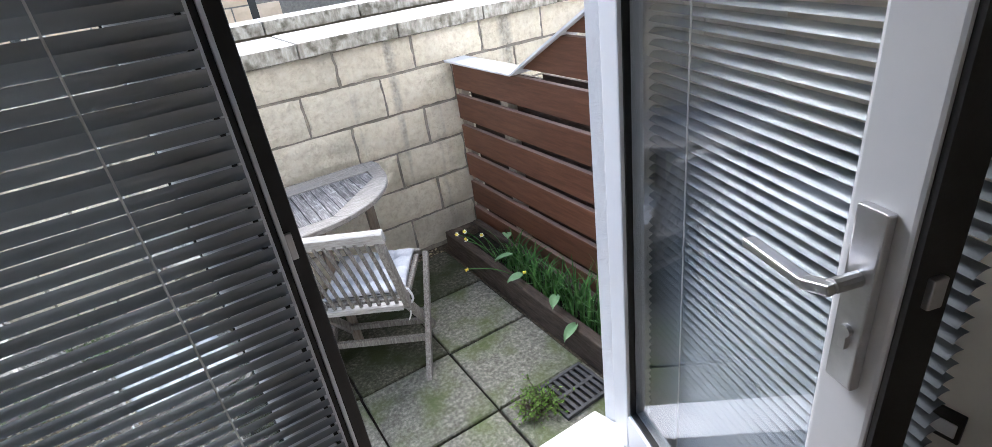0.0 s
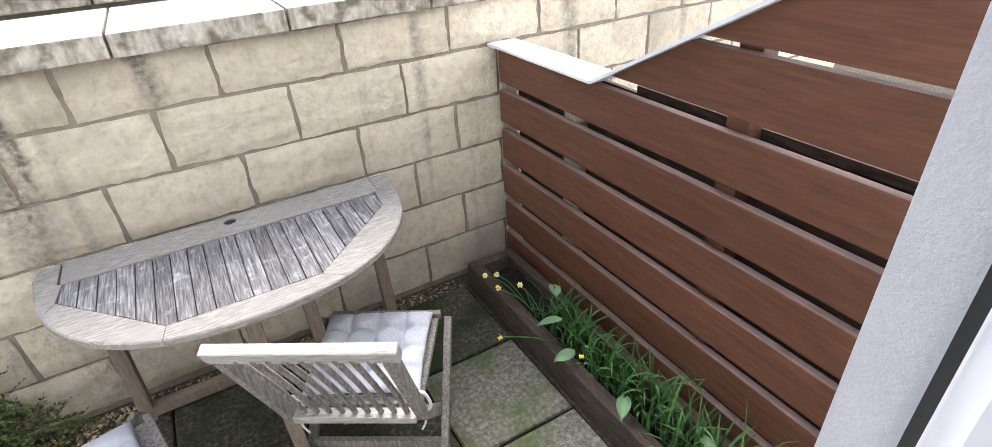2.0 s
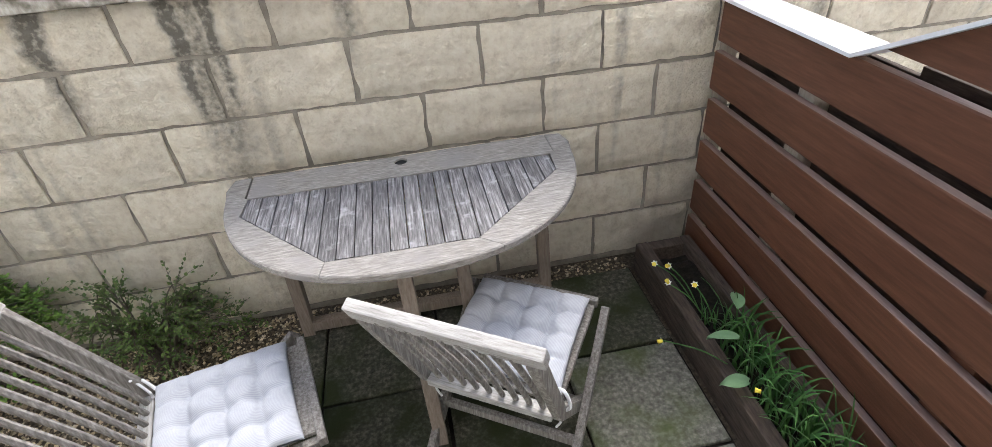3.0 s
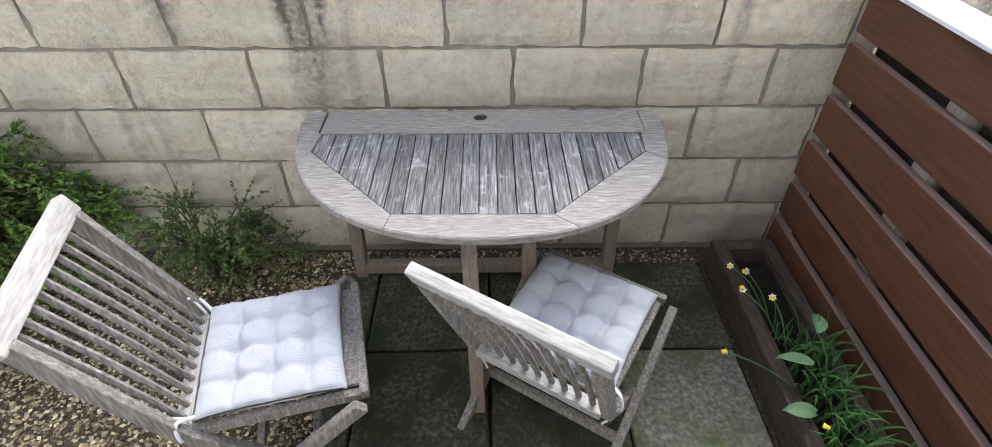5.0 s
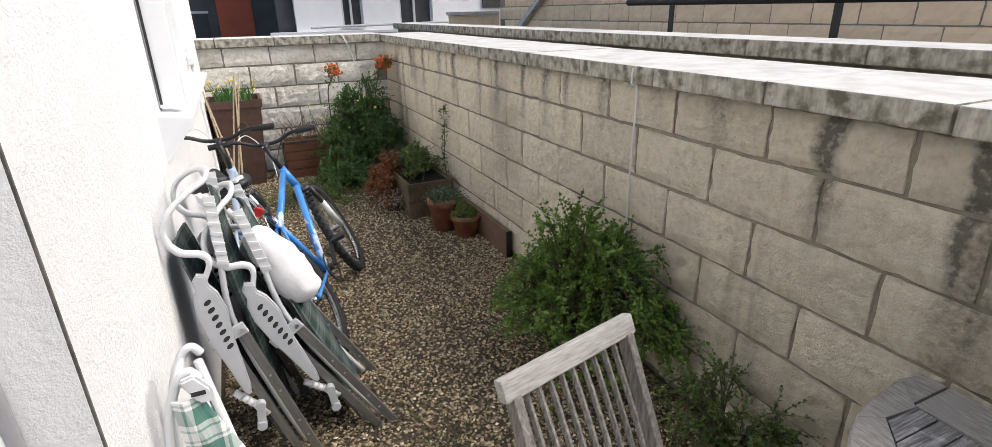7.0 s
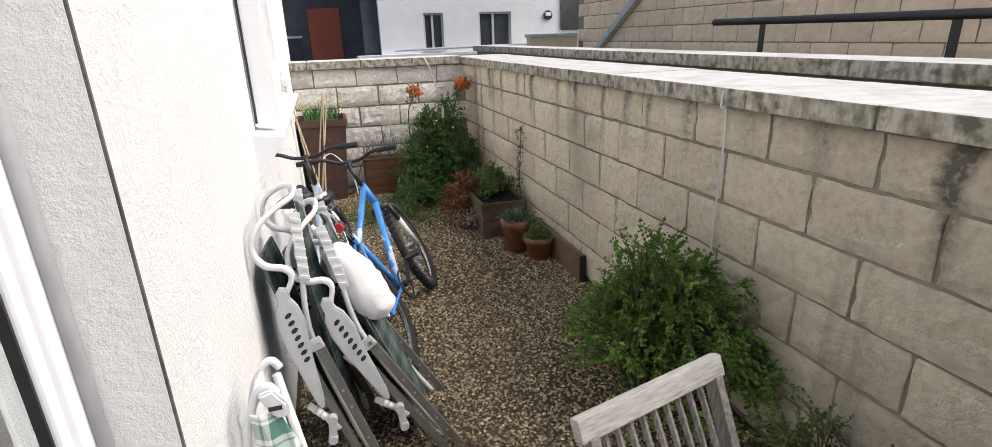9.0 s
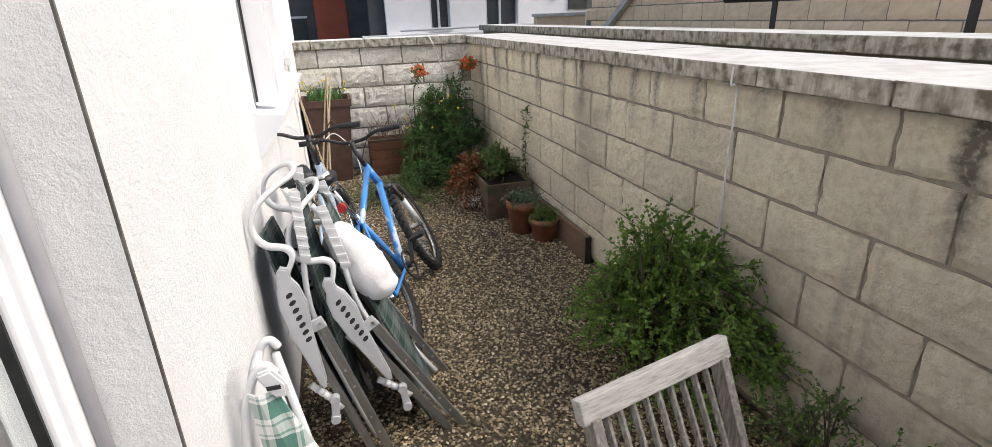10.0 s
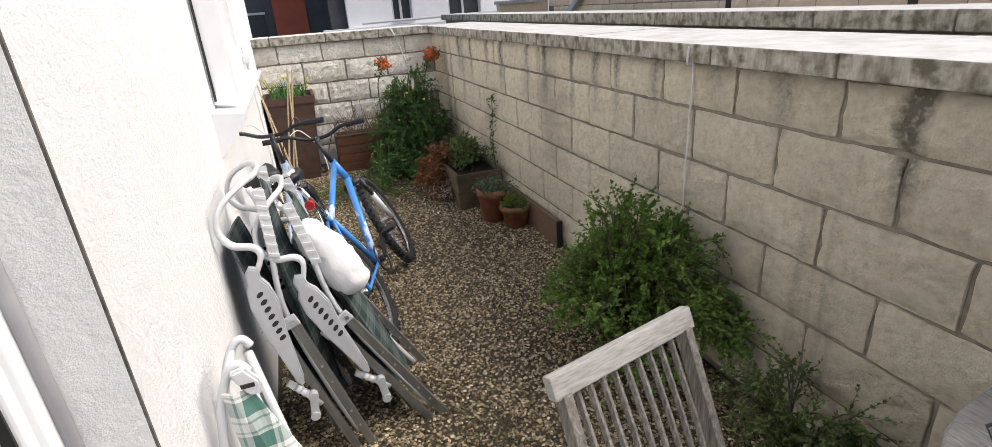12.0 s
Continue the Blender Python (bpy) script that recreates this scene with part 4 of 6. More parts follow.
def daffodil(parent, p, top, seed, petal):
    rng = random.Random(seed)
    bm = bmesh.new()
    p, top = Vector(p), Vector(top)
    tube(bm, smooth_path([p, (p + top) / 2 + Vector((0, 0, 0.03)), top], 4), 0.0025, 5)
    st = part("flower_stem", bm, BLADE, parent)
    lv = Leaves()
    face = (rvec(rng, 0.4) + Vector((-0.5, -0.4, 0.2))).normalized()
    x = face.orthogonal().normalized()
    y = face.cross(x)
    for k in range(6):
        a = k * math.pi / 3
        lv.add(top, (x * math.cos(a) + y * math.sin(a) + face * 0.15), face, 0.0145, 0.0105, 0.1)
    lv.ob("petals", petal, st, "open petals")
    bm = bmesh.new()
    tube(bm, [top, top + face * 0.012, top + face * 0.017], 0.0055, 8, r_end=0.0085)
    part("trumpet", bm, PETAL, st)


clump = thing("daffodil_bed", "daffodils and grassy green leaves growing in the sleeper planter", "flower bed", pose(0, 0, 0))
blades(clump, "foliage", 270, (0.89, -1.6, 0.09), (1.02, -0.66, 0.1), 0.28, 0.012, BLADE, 11, lean=(-0.12, -0.1), spread=0.55)
blades(clump, "foliage", 14, (0.89, -0.68, 0.09), (1.02, -0.56, 0.1), 0.15, 0.008, BLADE, 12, lean=(-0.2, 0.0), spread=0.5)
blades(clump, "grass_tuft", 16, (0.9, -1.62, 0.09), (1.02, -1.3, 0.1), 0.46, 0.007, BLADE, 13, lean=(-0.05, 0.1), spread=0.35)
for i, (fx, fy, fz, pt) in enumerate(((0.66, -0.74, 0.24, PETAL_W), (0.79, -0.5, 0.26, PETAL_W), (0.83, -0.42, 0.27, PETAL_W), (0.86, -0.56, 0.29, PETAL_W), (0.84, -1.02, 0.27, PETAL), (0.8, -0.36, 0.24, PETAL_W))):
    daffodil(clump, (0.93, fy - 0.1, 0.1), (fx, fy, fz), 60 + i, pt)
rng = random.Random(5)
for i, (px, py, pz, ang, ln) in enumerate(((0.85, -1.38, 0.15, 200, 0.1), (0.9, -0.8, 0.24, 150, 0.09), (0.93, -0.72, 0.3, 60, 0.09), (0.88, -1.2, 0.2, 220, 0.08), (0.96, -1.46, 0.22, 250, 0.1), (0.87, -0.93, 0.19, 170, 0.08))):
    bm = bmesh.new()
    bmesh.ops.create_grid(bm, x_segments=6, y_segments=4, size=0.5)
    for v in bm.verts:
        t, s_ = v.co.x + 0.5, v.co.y
        wdt = math.sin(math.pi * min(1, t * 0.93 + 0.05)) ** 0.7 * 0.05
        v.co = Vector((t * ln, s_ * wdt, -0.5 * t * t * ln + abs(s_) * 0.03))
    bmesh.ops.transform(bm, matrix=pose(px, py, pz, 10 * math.sin(i), -15, ang), verts=bm.verts[:])
    part("broad_leaf", bm, BROAD, clump, "broad pale green leaf", True)

# ---- far end: planters and pots ----
POTBROWN = mat("brown_planter", [(0.055, 0.028, 0.02), (0.10, 0.052, 0.038)], scale=10, rough=0.65, bump=0.3, depth=0.003, vary=0.05)
tall = thing("tall_planter", "tall tapered dark brown planter with daffodils in it", "planter", pose(-6.24, -1.645, 0))
bm = bmesh.new()
prof = [(0.17, 0.0), (0.235, 0.8), (0.25, 0.8), (0.25, 0.87), (0.225, 0.87), (0.215, 0.78)]
rings = [[bm.verts.new((sx * r, sy * r, z)) for sx, sy in ((-1, -1), (1, -1), (1, 1), (-1, 1))] for r, z in prof]
for a, b in zip(rings, rings[1:]):
    for k in range(4):
        bm.faces.new((a[k], a[(k + 1) % 4], b[(k + 1) % 4], b[k]))
bm.faces.new(rings[0][::-1])
bm.faces.new(rings[-1])
bmesh.ops.bevel(bm, geom=[e for e in bm.edges if abs(e.verts[0].co.z - e.verts[1].co.z) > 0.3], offset=0.012, segments=2, affect="EDGES")
part("pot", bm, POTBROWN, tall)
part("soil", boxed((-0.2, -0.2, 0.77), (0.2, 0.2, 0.8)), SOIL, tall)
daff = thing("potted_daffodils", "clump of yellow daffodils in the tall planter", "daffodils", pose(-6.24, -1.645, 0))
blades(daff, "foliage", 150, (-0.17, -0.17, 0.79), (0.17, 0.17, 0.8), 0.24, 0.014, BLADE, 14, spread=0.35)
rng = random.Random(44)
for i in range(14):
    a, b = rng.uniform(-.16, .16), rng.uniform(-.16, .16)
    daffodil(daff, (a, b, 0.79), (a * 1.4 + 0.03, b * 1.4, rng.uniform(0.95, 1.05)), 100 + i, PETAL)

corner_daff = thing("corner_daffodils", "yellow daffodils flowering among the corner bush", "daffodils", pose(-5.75, -0.62, 0))
rng = random.Random(71)
for i in range(9):
    a, b = rng.uniform(-.2, .2), rng.uniform(-.3, .25)
    daffodil(corner_daff, (a, b, 0.02), (a * 1.2 + 0.08, b * 1.1 - 0.05, rng.uniform(0.55, 0.9)), 200 + i, PETAL)
blades(corner_daff, "foliage", 60, (-0.2, -0.3, 0.0), (0.2, 0.2, 0.01), 0.55, 0.014, BLADE, 72, spread=0.3)

trough = thing("timber_trough", "low planter of reddish-brown grooved timber boards", "planter", pose(-6.28, -0.96, 0))
for i in range(4):
    part("board", boxed((0.15, -0.285, 0.005 + i * 0.095), (0.175, 0.285, 0.095 + i * 0.095), 0.004), CEDAR, trough)
    part("board", boxed((-0.175, -0.285, 0.005 + i * 0.095), (-0.15, 0.285, 0.095 + i * 0.095), 0.004), CEDAR, trough)
    for sy in (-1, 1):
        part("board", boxed((-0.149, sy * 0.285 - 0.012, 0.005 + i * 0.095), (0.149, sy * 0.285 + 0.012, 0.095 + i * 0.095), 0.004), CEDAR, trough)
part("rim", boxed((0.142, -0.3, 0.386), (0.183, 0.3, 0.402), 0.003), SLEEPER, trough)
part("soil", boxed((-0.149, -0.27, 0.02), (0.149, 0.27, 0.34)), SOIL, trough)
drystems = thing("dry_stems", "tangle of dead brown stems in the timber trough", "dead plant", pose(-6.28, -0.96, 0.34))
bm = bmesh.new()
rng = random.Random(21)
for i in range(90):
    p = Vector((rng.uniform(-.13, .13), rng.uniform(-.24, .26), 0))
    q = p + Vector((rng.uniform(-.16, .16), rng.uniform(-.2, .2), rng.uniform(0.1, 0.34)))
    tube(bm, smooth_path([p, (p + q) / 2 + rvec(rng) * 0.03, q], 3), 0.0035, 4, r_end=0.0012, caps=False)
part("dry_stem", bm, DRY, drystems)

MOSSWOOD = mat("mossy_wood", [(0.065, 0.045, 0.028), (0.14, 0.098, 0.062)], scale=10, rough=0.9, bump=0.5, depth=0.004, blotch=(0.04, 0.06, 0.02), blotch_scale=6)
crate = thing("timber_planter_box", "weathered square timber planter box against the wall", "planter", pose(-4.62, -0.25, 0))
for sx, sy, wx, wy in ((0.29, 0, 0.025, 0.4), (-0.29, 0, 0.025, 0.4), (0, -0.188, 0.553, 0.024), (0, 0.188, 0.553, 0.024)):
    for i in range(2):
        part("board", boxed((sx - wx / 2, sy - wy / 2, i * 0.155), (sx + wx / 2, sy + wy / 2, i * 0.155 + 0.152), 0.005), MOSSWOOD, crate)
part("soil", boxed((-0.276, -0.175, 0.0), (0.276, 0.175, 0.28)), SOIL, crate)
bush("box_plant", "straggly green plant in the timber planter box", (-4.72, -0.24, 0.28), (0.26, 0.17), 0.24, 40, 8, 0.032, LEAF_OLIVE, 15, group="plants in pots")
rusty = bush("rust_fern", "rust-brown dead fern hanging over the planter box", (-4.86, -0.47, 0.02), (0.3, 0.18), 0.44, 70, 10, 0.036, RUST, 16, droop=0.9)
flw = bush("pale_flowers", "pale dried flower heads trailing in front of the planter box", (-4.62, -0.5, 0.0), (0.2, 0.1), 0.26, 22, 5, 0.02, leaf_mat("dried_flower", (0.4, 0.33, 0.27), (0.55, 0.48, 0.42), 0.8), 17, droop=0.8)
spire = thing("leafy_spire", "thin upright shoot with a few leaves beside the wall", "climbing plant", pose(-4.42, -0.07, 0.28))
bm, lv = bmesh.new(), Leaves()
path = smooth_path([(0, 0, 0), (0.02, -0.02, 0.2), (0.0, 0.0, 0.42), (0.03, -0.01, 0.62)], 6)
tube(bm, path, 0.005, 5, r_end=0.002)
part("stem", bm, BARK, spire)
rng = random.Random(61)
for i in range(90):
    lv.add(path[rng.randrange(2, len(path))] + rvec(rng) * 0.02, rvec(rng), Vector((0, 0, 1)), 0.04, 0.02)
lv.ob("leaves", LEAF_OLIVE, spire)


def plant_pot(place, r, h, label):
    p = thing("plant_pot", label, "plant pot", pose(*place), "terracotta pots")
    part("pot", lathe([(r * 0.7, 0), (r * 0.94, h * 0.78), (r, h * 0.78), (r * 1.02, h), (r * 0.9, h), (r * 0.86, h * 0.84)], 26, 0.004, 3), TERRACOTTA, p, "", True)
    part("soil", lathe([(r * 0.5, h * 0.7), (r * 0.86, h * 0.86), (r * 0.3, h * 0.9)], 16, 0.05, 4), SOIL, p)
    return p


plant_pot((-4.0, -0.26, 0), 0.125, 0.27, "tall round terracotta plant pot with a low succulent")
plant_pot((-3.8, -0.15, 0), 0.115, 0.175, "short terracotta plant pot with green shoots")
bush("pot_succulent", "low grey-green succulent in a terracotta pot", (-4.0, -0.26, 0.235), (0.11, 0.11), 0.06, 34, 6, 0.03, leaf_mat("succulent", (0.07, 0.11, 0.06), (0.15, 0.2, 0.12)), 18, group="plants in pots")
bush("pot_shoots", "small green shoots in a terracotta pot", (-3.8, -0.15, 0.15), (0.1, 0.09), 0.08, 22, 6, 0.022, LEAF, 19, group="plants in pots")
edge = tagged(part("edging_board", boxed((-4.3, -0.06, 0.0), (-3.27, -0.025, 0.2), 0.004), mat("edging_board", [(0.12, 0.07, 0.045), (0.2, 0.125, 0.085)], scale=9, rough=0.8, bump=0.4, stretch=(1, 8, 8))), "brown timber edging board on edge against the wall", "board")
part("end_cap", boxed((-3.27, -0.064, 0.0), (-3.255, -0.022, 0.2), 0.002), RUBBER, edge, "black end of the board")

# bamboo canes leaning in the corner by the house
CANE = mat("bamboo_cane", [(0.36, 0.27, 0.17), (0.52, 0.42, 0.29)], scale=14, rough=0.6, bump=0.2, stretch=(6, 6, 1))
for i, (a, b) in enumerate((((-5.4, -1.8, 0), (-5.75, -1.6, 1.16)), ((-5.38, -1.76, 0), (-5.73, -1.56, 1.15)), ((-5.36, -1.71, 0), (-5.72, -1.6, 1.13)), ((-5.45, -1.74, 0), (-5.7, -1.885, 1.08)), ((-5.3, -1.66, 0), (-5.6, -1.86, 0.95)))):
    c = thing("bamboo_cane", "long pale bamboo cane leaning in the corner", "garden cane", pose(*a), "bamboo canes")
    d = Vector(b) - Vector(a)
    bm = bmesh.new()
    tube(bm, [d * k / 8 for k in range(9)], 0.009, 8, r_end=0.006)
    cane = part("cane", bm, CANE, c)
    for k in range(1, 6):
        bm = bmesh.new()
        tube(bm, [d * (k / 6 - 0.004), d * (k / 6 + 0.004)], 0.0105, 8)
        part("node_ring", bm, CANE, c)

# cables on the walls
bm = bmesh.new()
tube(bm, smooth_path([(-2.02, -0.05, 1.40), (-2.02, -0.052, 1.33), (-2.02, -0.022, 1.3), (-2.03, -0.02, 0.9), (-2.03, -0.02, 0.3), (-2.04, -0.02, 0.02)], 5), 0.0045, 6)
tagged(part("wall_cable", bm, CORD), "thin white cable running down the stone wall", "cable", "cables")
bm = bmesh.new()
tube(bm, smooth_path([(-6.4, -0.5, 1.425), (-6.27, -0.5, 1.42), (-6.255, -0.45, 1.3), (-6.3, -0.34, 0.95), (-6.25, -0.32, 0.8)], 5), 0.006, 6)
tagged(part("hanging_cord", bm, CORD), "pale cord hanging over the end wall", "cord", "cables")

bm = bmesh.new()
tube(bm, smooth_path([(-4.95, -1.885, 1.42), (-4.93, -1.87, 1.3), (-4.9, -1.86, 1.0), (-4.85, -1.84, 0.55), (-4.8, -1.84, 0.04)], 6), 0.012, 8)
pipe = tagged(part("waste_pipe", bm, WHITEP, None, "", True), "thin white plastic pipe down the house wall", "pipe")
part("pipe_clip", boxed((-4.975, -1.898, 1.3), (-4.89, -1.85, 1.36), 0.006), WHITEP, pipe, "white plastic pipe bracket")

# ---- drain ----
IRON = mat("cast_iron", [(0.03, 0.03, 0.032), (0.07, 0.07, 0.072)], scale=30, rough=0.7, metal=0.4, bump=0.4)
drain = thing("drain_grate", "dark slotted drain grate set in the paving", "drain", pose(0.66, -1.58, 0.018, 0, 0, 3))
part("sump", boxed((-0.12, -0.1, 0.0), (0.12, 0.1, 0.006)), SOIL, drain)
bm = bmesh.new()
for a, b in (((-0.125, -0.105, 0), (0.125, -0.09, 0.02)), ((-0.125, 0.09, 0), (0.125, 0.105, 0.02)), ((-0.125, -0.09, 0), (-0.11, 0.09, 0.02)), ((0.11, -0.09, 0), (0.125, 0.09, 0.02))):
    box(bm, a, b, 0.002)
part("rim", bm, IRON, drain)
for i in range(7):
    part("grate_bar", boxed((-0.1 + i * 0.0305, -0.09, 0.004), (-0.083 + i * 0.0305, 0.09, 0.018), 0.002), IRON, drain)
part("cross_bar", boxed((-0.11, -0.008, 0.006), (0.11, 0.008, 0.019), 0.001), IRON, drain)
bush("drain_weed", "small weed growing beside the drain", (0.5, -1.56, 0.02), (0.08, 0.07), 0.05, 22, 6, 0.018, LEAF, 23, droop=0.8)
# ---- folded garden recliners against the house ----
ALU = mat("white_enamel_tube", [(0.62, 0.63, 0.64), (0.7, 0.71, 0.72)], scale=6, rough=0.3, bump=0.02)
ARM = mat("grey_plastic", [(0.43, 0.445, 0.465), (0.5, 0.515, 0.535)], scale=6, rough=0.45, bump=0.05)
RAILA = mat("dull_aluminium", [(0.2, 0.2, 0.195), (0.3, 0.3, 0.29)], scale=9, rough=0.45, metal=0.7, bump=0.1, stretch=(6, 6, 1))
# near-black for slots laid on, not cut: their inner shade is painted
HOLE = mat("dark_hole", [(0.02, 0.02, 0.02), (0.03, 0.03, 0.03)], rough=0.9, bump=0)


def plaid(name, g=(0.09, 0.22, 0.18), w=(0.8, 0.8, 0.78), d=(0.28, 0.4, 0.36)):
    """Green, white and cream checked cloth."""
    m = bpy.data.materials.new(name)
    m.use_nodes = True
    nt_ = m.node_tree
    n, l = nt_.nodes, nt_.links
    b = n["Principled BSDF"]
    b.inputs["Roughness"].default_value = 0.9
    tc = n.new("ShaderNodeTexCoord")
    sp = n.new("ShaderNodeSeparateXYZ")
    l.new(tc.outputs["Object"], sp.inputs[0])

    def bands(sock, period, edges):
        md = n.new("ShaderNodeMath")
        md.operation = "FRACT"
        sc = n.new("ShaderNodeMath")
        sc.operation = "MULTIPLY"
        sc.inputs[1].default_value = 1 / period
        l.new(sock, sc.inputs[0])
        l.new(sc.outputs[0], md.inputs[0])
        r = n.new("ShaderNodeValToRGB")
        r.color_ramp.interpolation = "CONSTANT"
        els = r.color_ramp.elements
        while len(els) < len(edges):
            els.new(0.5)
        for e, (p, c) in zip(els, edges):
            e.position, e.color = p, (*c, 1)
        l.new(md.outputs[0], r.inputs[0])
        return r.outputs[0]
    a = bands(sp.outputs[0], 0.11, [(0, g), (0.42, w), (0.5, d), (0.56, w), (0.8, d), (0.86, w)])
    c = bands(sp.outputs[2], 0.11, [(0, g), (0.42, w), (0.5, d), (0.56, w), (0.8, d), (0.86, w)])
    mx = n.new("ShaderNodeMixRGB")
    mx.inputs[0].default_value = 0.5
    l.new(a, mx.inputs[1])
    l.new(c, mx.inputs[2])
    l.new(mx.outputs[0], b.inputs["Base Color"])
    return m


PLAID = plaid("checked_cloth")
# the same check darkened, standing for shade inside the folded frames
PLAID_SHADED = plaid("shaded_checked_cloth", (0.01, 0.03, 0.025), (0.1, 0.12, 0.115), (0.03, 0.055, 0.05))


def sheet(corners, nx, ny, sag, thick, seed):
    """A cloth panel between four corners, slightly sagging."""
    bm = bmesh.new()
    a, b, c, d = [Vector(p) for p in corners]
    nrm = (b - a).cross(d - a).normalized()
    g = []
    for s_ in (0, 1):
        rows_ = []
        for j in range(ny + 1):
            row = []
            for i in range(nx + 1):
                u, v = i / nx, j / ny
                p = (a * (1 - u) + b * u) * (1 - v) + (d * (1 - u) + c * u) * v
                p = p + nrm * (sag * math.sin(math.pi * u) + 0.008 * noise.noise(Vector((u * 4, v * 5, seed))) + s_ * thick)
                row.append(bm.verts.new(p))
            rows_.append(row)
        g.append(rows_)
    for s_ in (0, 1):
        for j in range(ny):
            for i in range(nx):
                bm.faces.new((g[s_][j][i], g[s_][j][i + 1], g[s_][j + 1][i + 1], g[s_][j + 1][i]))
    for j in range(ny):
        for i in (0, nx):
            bm.faces.new((g[0][j][i], g[0][j + 1][i], g[1][j + 1][i], g[1][j][i]))
    for i in range(nx):
        for j in (0, ny):
            bm.faces.new((g[0][j][i], g[0][j][i + 1], g[1][j][i + 1], g[1][j][i]))
    bmesh.ops.recalc_face_normals(bm, faces=bm.faces[:])
    return bm


def recliner(m, label):
    """A folded recliner: its near side in the plane x = 0, its far side at x = -W; z up along the legs, the house towards -y."""
    r = thing("folded_recliner", label, "garden recliner", m, "folded recliners")
    W = 0.4
    arm_line = [(-0.15, 0.915), (-0.125, 0.90), (-0.128, 0.865), (-0.112, 0.83), (-0.103, 0.76), (-0.118, 0.66), (-0.122, 0.56), (-0.128, 0.45), (-0.134, 0.425), (-0.146, 0.423), (-0.156, 0.445), (-0.172, 0.56), (-0.189, 0.67), (-0.196, 0.78), (-0.186, 0.84), (-0.17, 0.865), (-0.168, 0.9)]
    arm_line = [(y + 0.05 + (z - 0.43) * 0.15, z) for y, z in arm_line]
    for x in (0.0, -W):
        part("leg_rail", bar(bmesh.new(), (x, -0.008, 0.0), (x, -0.008, 0.645), 0.022, 0.032, 0.004, (0, 1, 0)), RAILA, r, "dull aluminium leg rail")
        part("leg_rail", bar(bmesh.new(), (x - 0.004, -0.066, 0.012), (x - 0.004, -0.072, 0.655), 0.022, 0.03, 0.004, (0, 1, 0)), RAILA, r, "dull aluminium leg rail")
        bk = part("hinge_bracket", bar(bmesh.new(), (x + 0.016, 0.012, 0.665), (x + 0.016, -0.115, 0.655), 0.014, 0.045, 0.005, (0, 0, 1)), ARM, r, "grey plastic hinge bracket")
        for y in (-0.005, -0.07):
            part("bolt", tube(bmesh.new(), [(x + 0.022, y, 0.662), (x + 0.027, y, 0.662)], 0.008, 10), STEEL, bk)
        for z in (0.12, 0.2, 0.36, 0.44):
            part("rivet", tube(bmesh.new(), [(x + 0.01, -0.008, z), (x + 0.014, -0.008, z)], 0.005, 8), STEEL, r)
        bm = prism(arm_line, "x", x + 0.012, x + 0.04)
        bmesh.ops.bevel(bm, geom=[e for e in bm.edges if abs(e.verts[0].co.x - e.verts[1].co.x) < 1e-4], offset=0.005, segments=2, affect="EDGES")
        arm = part("armrest", bm, ARM, r, "grey perforated plastic armrest")
        for i in range(7):
            c = Vector((x + 0.0405, -0.042 - 0.0025 * i, 0.815 - i * 0.03))
            bm = bmesh.new()
            bmesh.ops.create_icosphere(bm, subdivisions=2, radius=1, matrix=Matrix.Translation(c) @ pose(0, 0, 0, 25, 0, 0) @ Matrix.Diagonal((0.0015, 0.014, 0.008, 1)))
            part("slot", bm, HOLE, arm)
        bm = bmesh.new()
        tube(bm, [(x, -0.14, 0.435), (x, -0.1, 0.34), (x, -0.085, 0.29)], 0.013, 10)
        st = part("strut", bm, ALU, r, "white ribbed strut", True)
        for k in range(4):
            p = Vector((x, -0.13 + 0.009 * k, 0.412 - 0.022 * k))
            part("rib_ring", tube(bmesh.new(), [p, p + Vector((0, 0.003, -0.008))], 0.0155, 10), ARM, st)
        lv_ = part("lock_lever", bar(bmesh.new(), (x + 0.02, -0.088, 0.35), (x + 0.02, -0.12, 0.27), 0.014, 0.03, 0.004, (0, 1, 0)), ARM, r, "grey plastic locking lever")
        for p in ((-0.088, 0.35), (-0.12, 0.27)):
            part("knob", tube(bmesh.new(), [(x + 0.008, *p), (x + 0.034, *p)], 0.018, 12), ARM, lv_)
    bm = bmesh.new()
    tube(bm, smooth_path([(0.02, -0.14, 0.88), (0.02, -0.115, 0.93), (0.015, -0.135, 0.965), (0.01, -0.2, 1.0), (0.0, -0.235, 1.06), (-0.01, -0.215, 1.12), (-0.05, -0.15, 1.15), (-0.13, -0.1, 1.15), (-W + 0.13, -0.1, 1.15), (-W + 0.05, -0.15, 1.15), (-W + 0.01, -0.215, 1.12), (-W, -0.235, 1.06), (-W, -0.2, 1.0), (-W + 0.015, -0.135, 0.965), (-W + 0.02, -0.115, 0.93), (-W + 0.02, -0.14, 0.88)], 6), 0.0108, 10)
    for v in bm.verts:
        v.co.y += 0.12 + (v.co.z - 0.88) * 0.35
    part("head_hoop", bm, ALU, r, "white enamelled tube hoop", True)
    for x in (-0.04, -W + 0.04):
        bm = bmesh.new()
        tube(bm, smooth_path([(x, 0.09, 1.135), (x, 0.08, 1.0), (x, -0.02, 0.7), (x, -0.04, 0.3), (x, -0.035, 0.06)], 6), 0.0108, 10)
        part("side_tube", bm, ALU, r, "white enamelled side tube", True)
        sp_ = part("strap", bar(bmesh.new(), (x + 0.014, 0.045, 0.88), (x + 0.014, 0.115, 1.12), 0.004, 0.034, 0.0015, (0, 1, 0)), TIE, r, "white lacing strap")
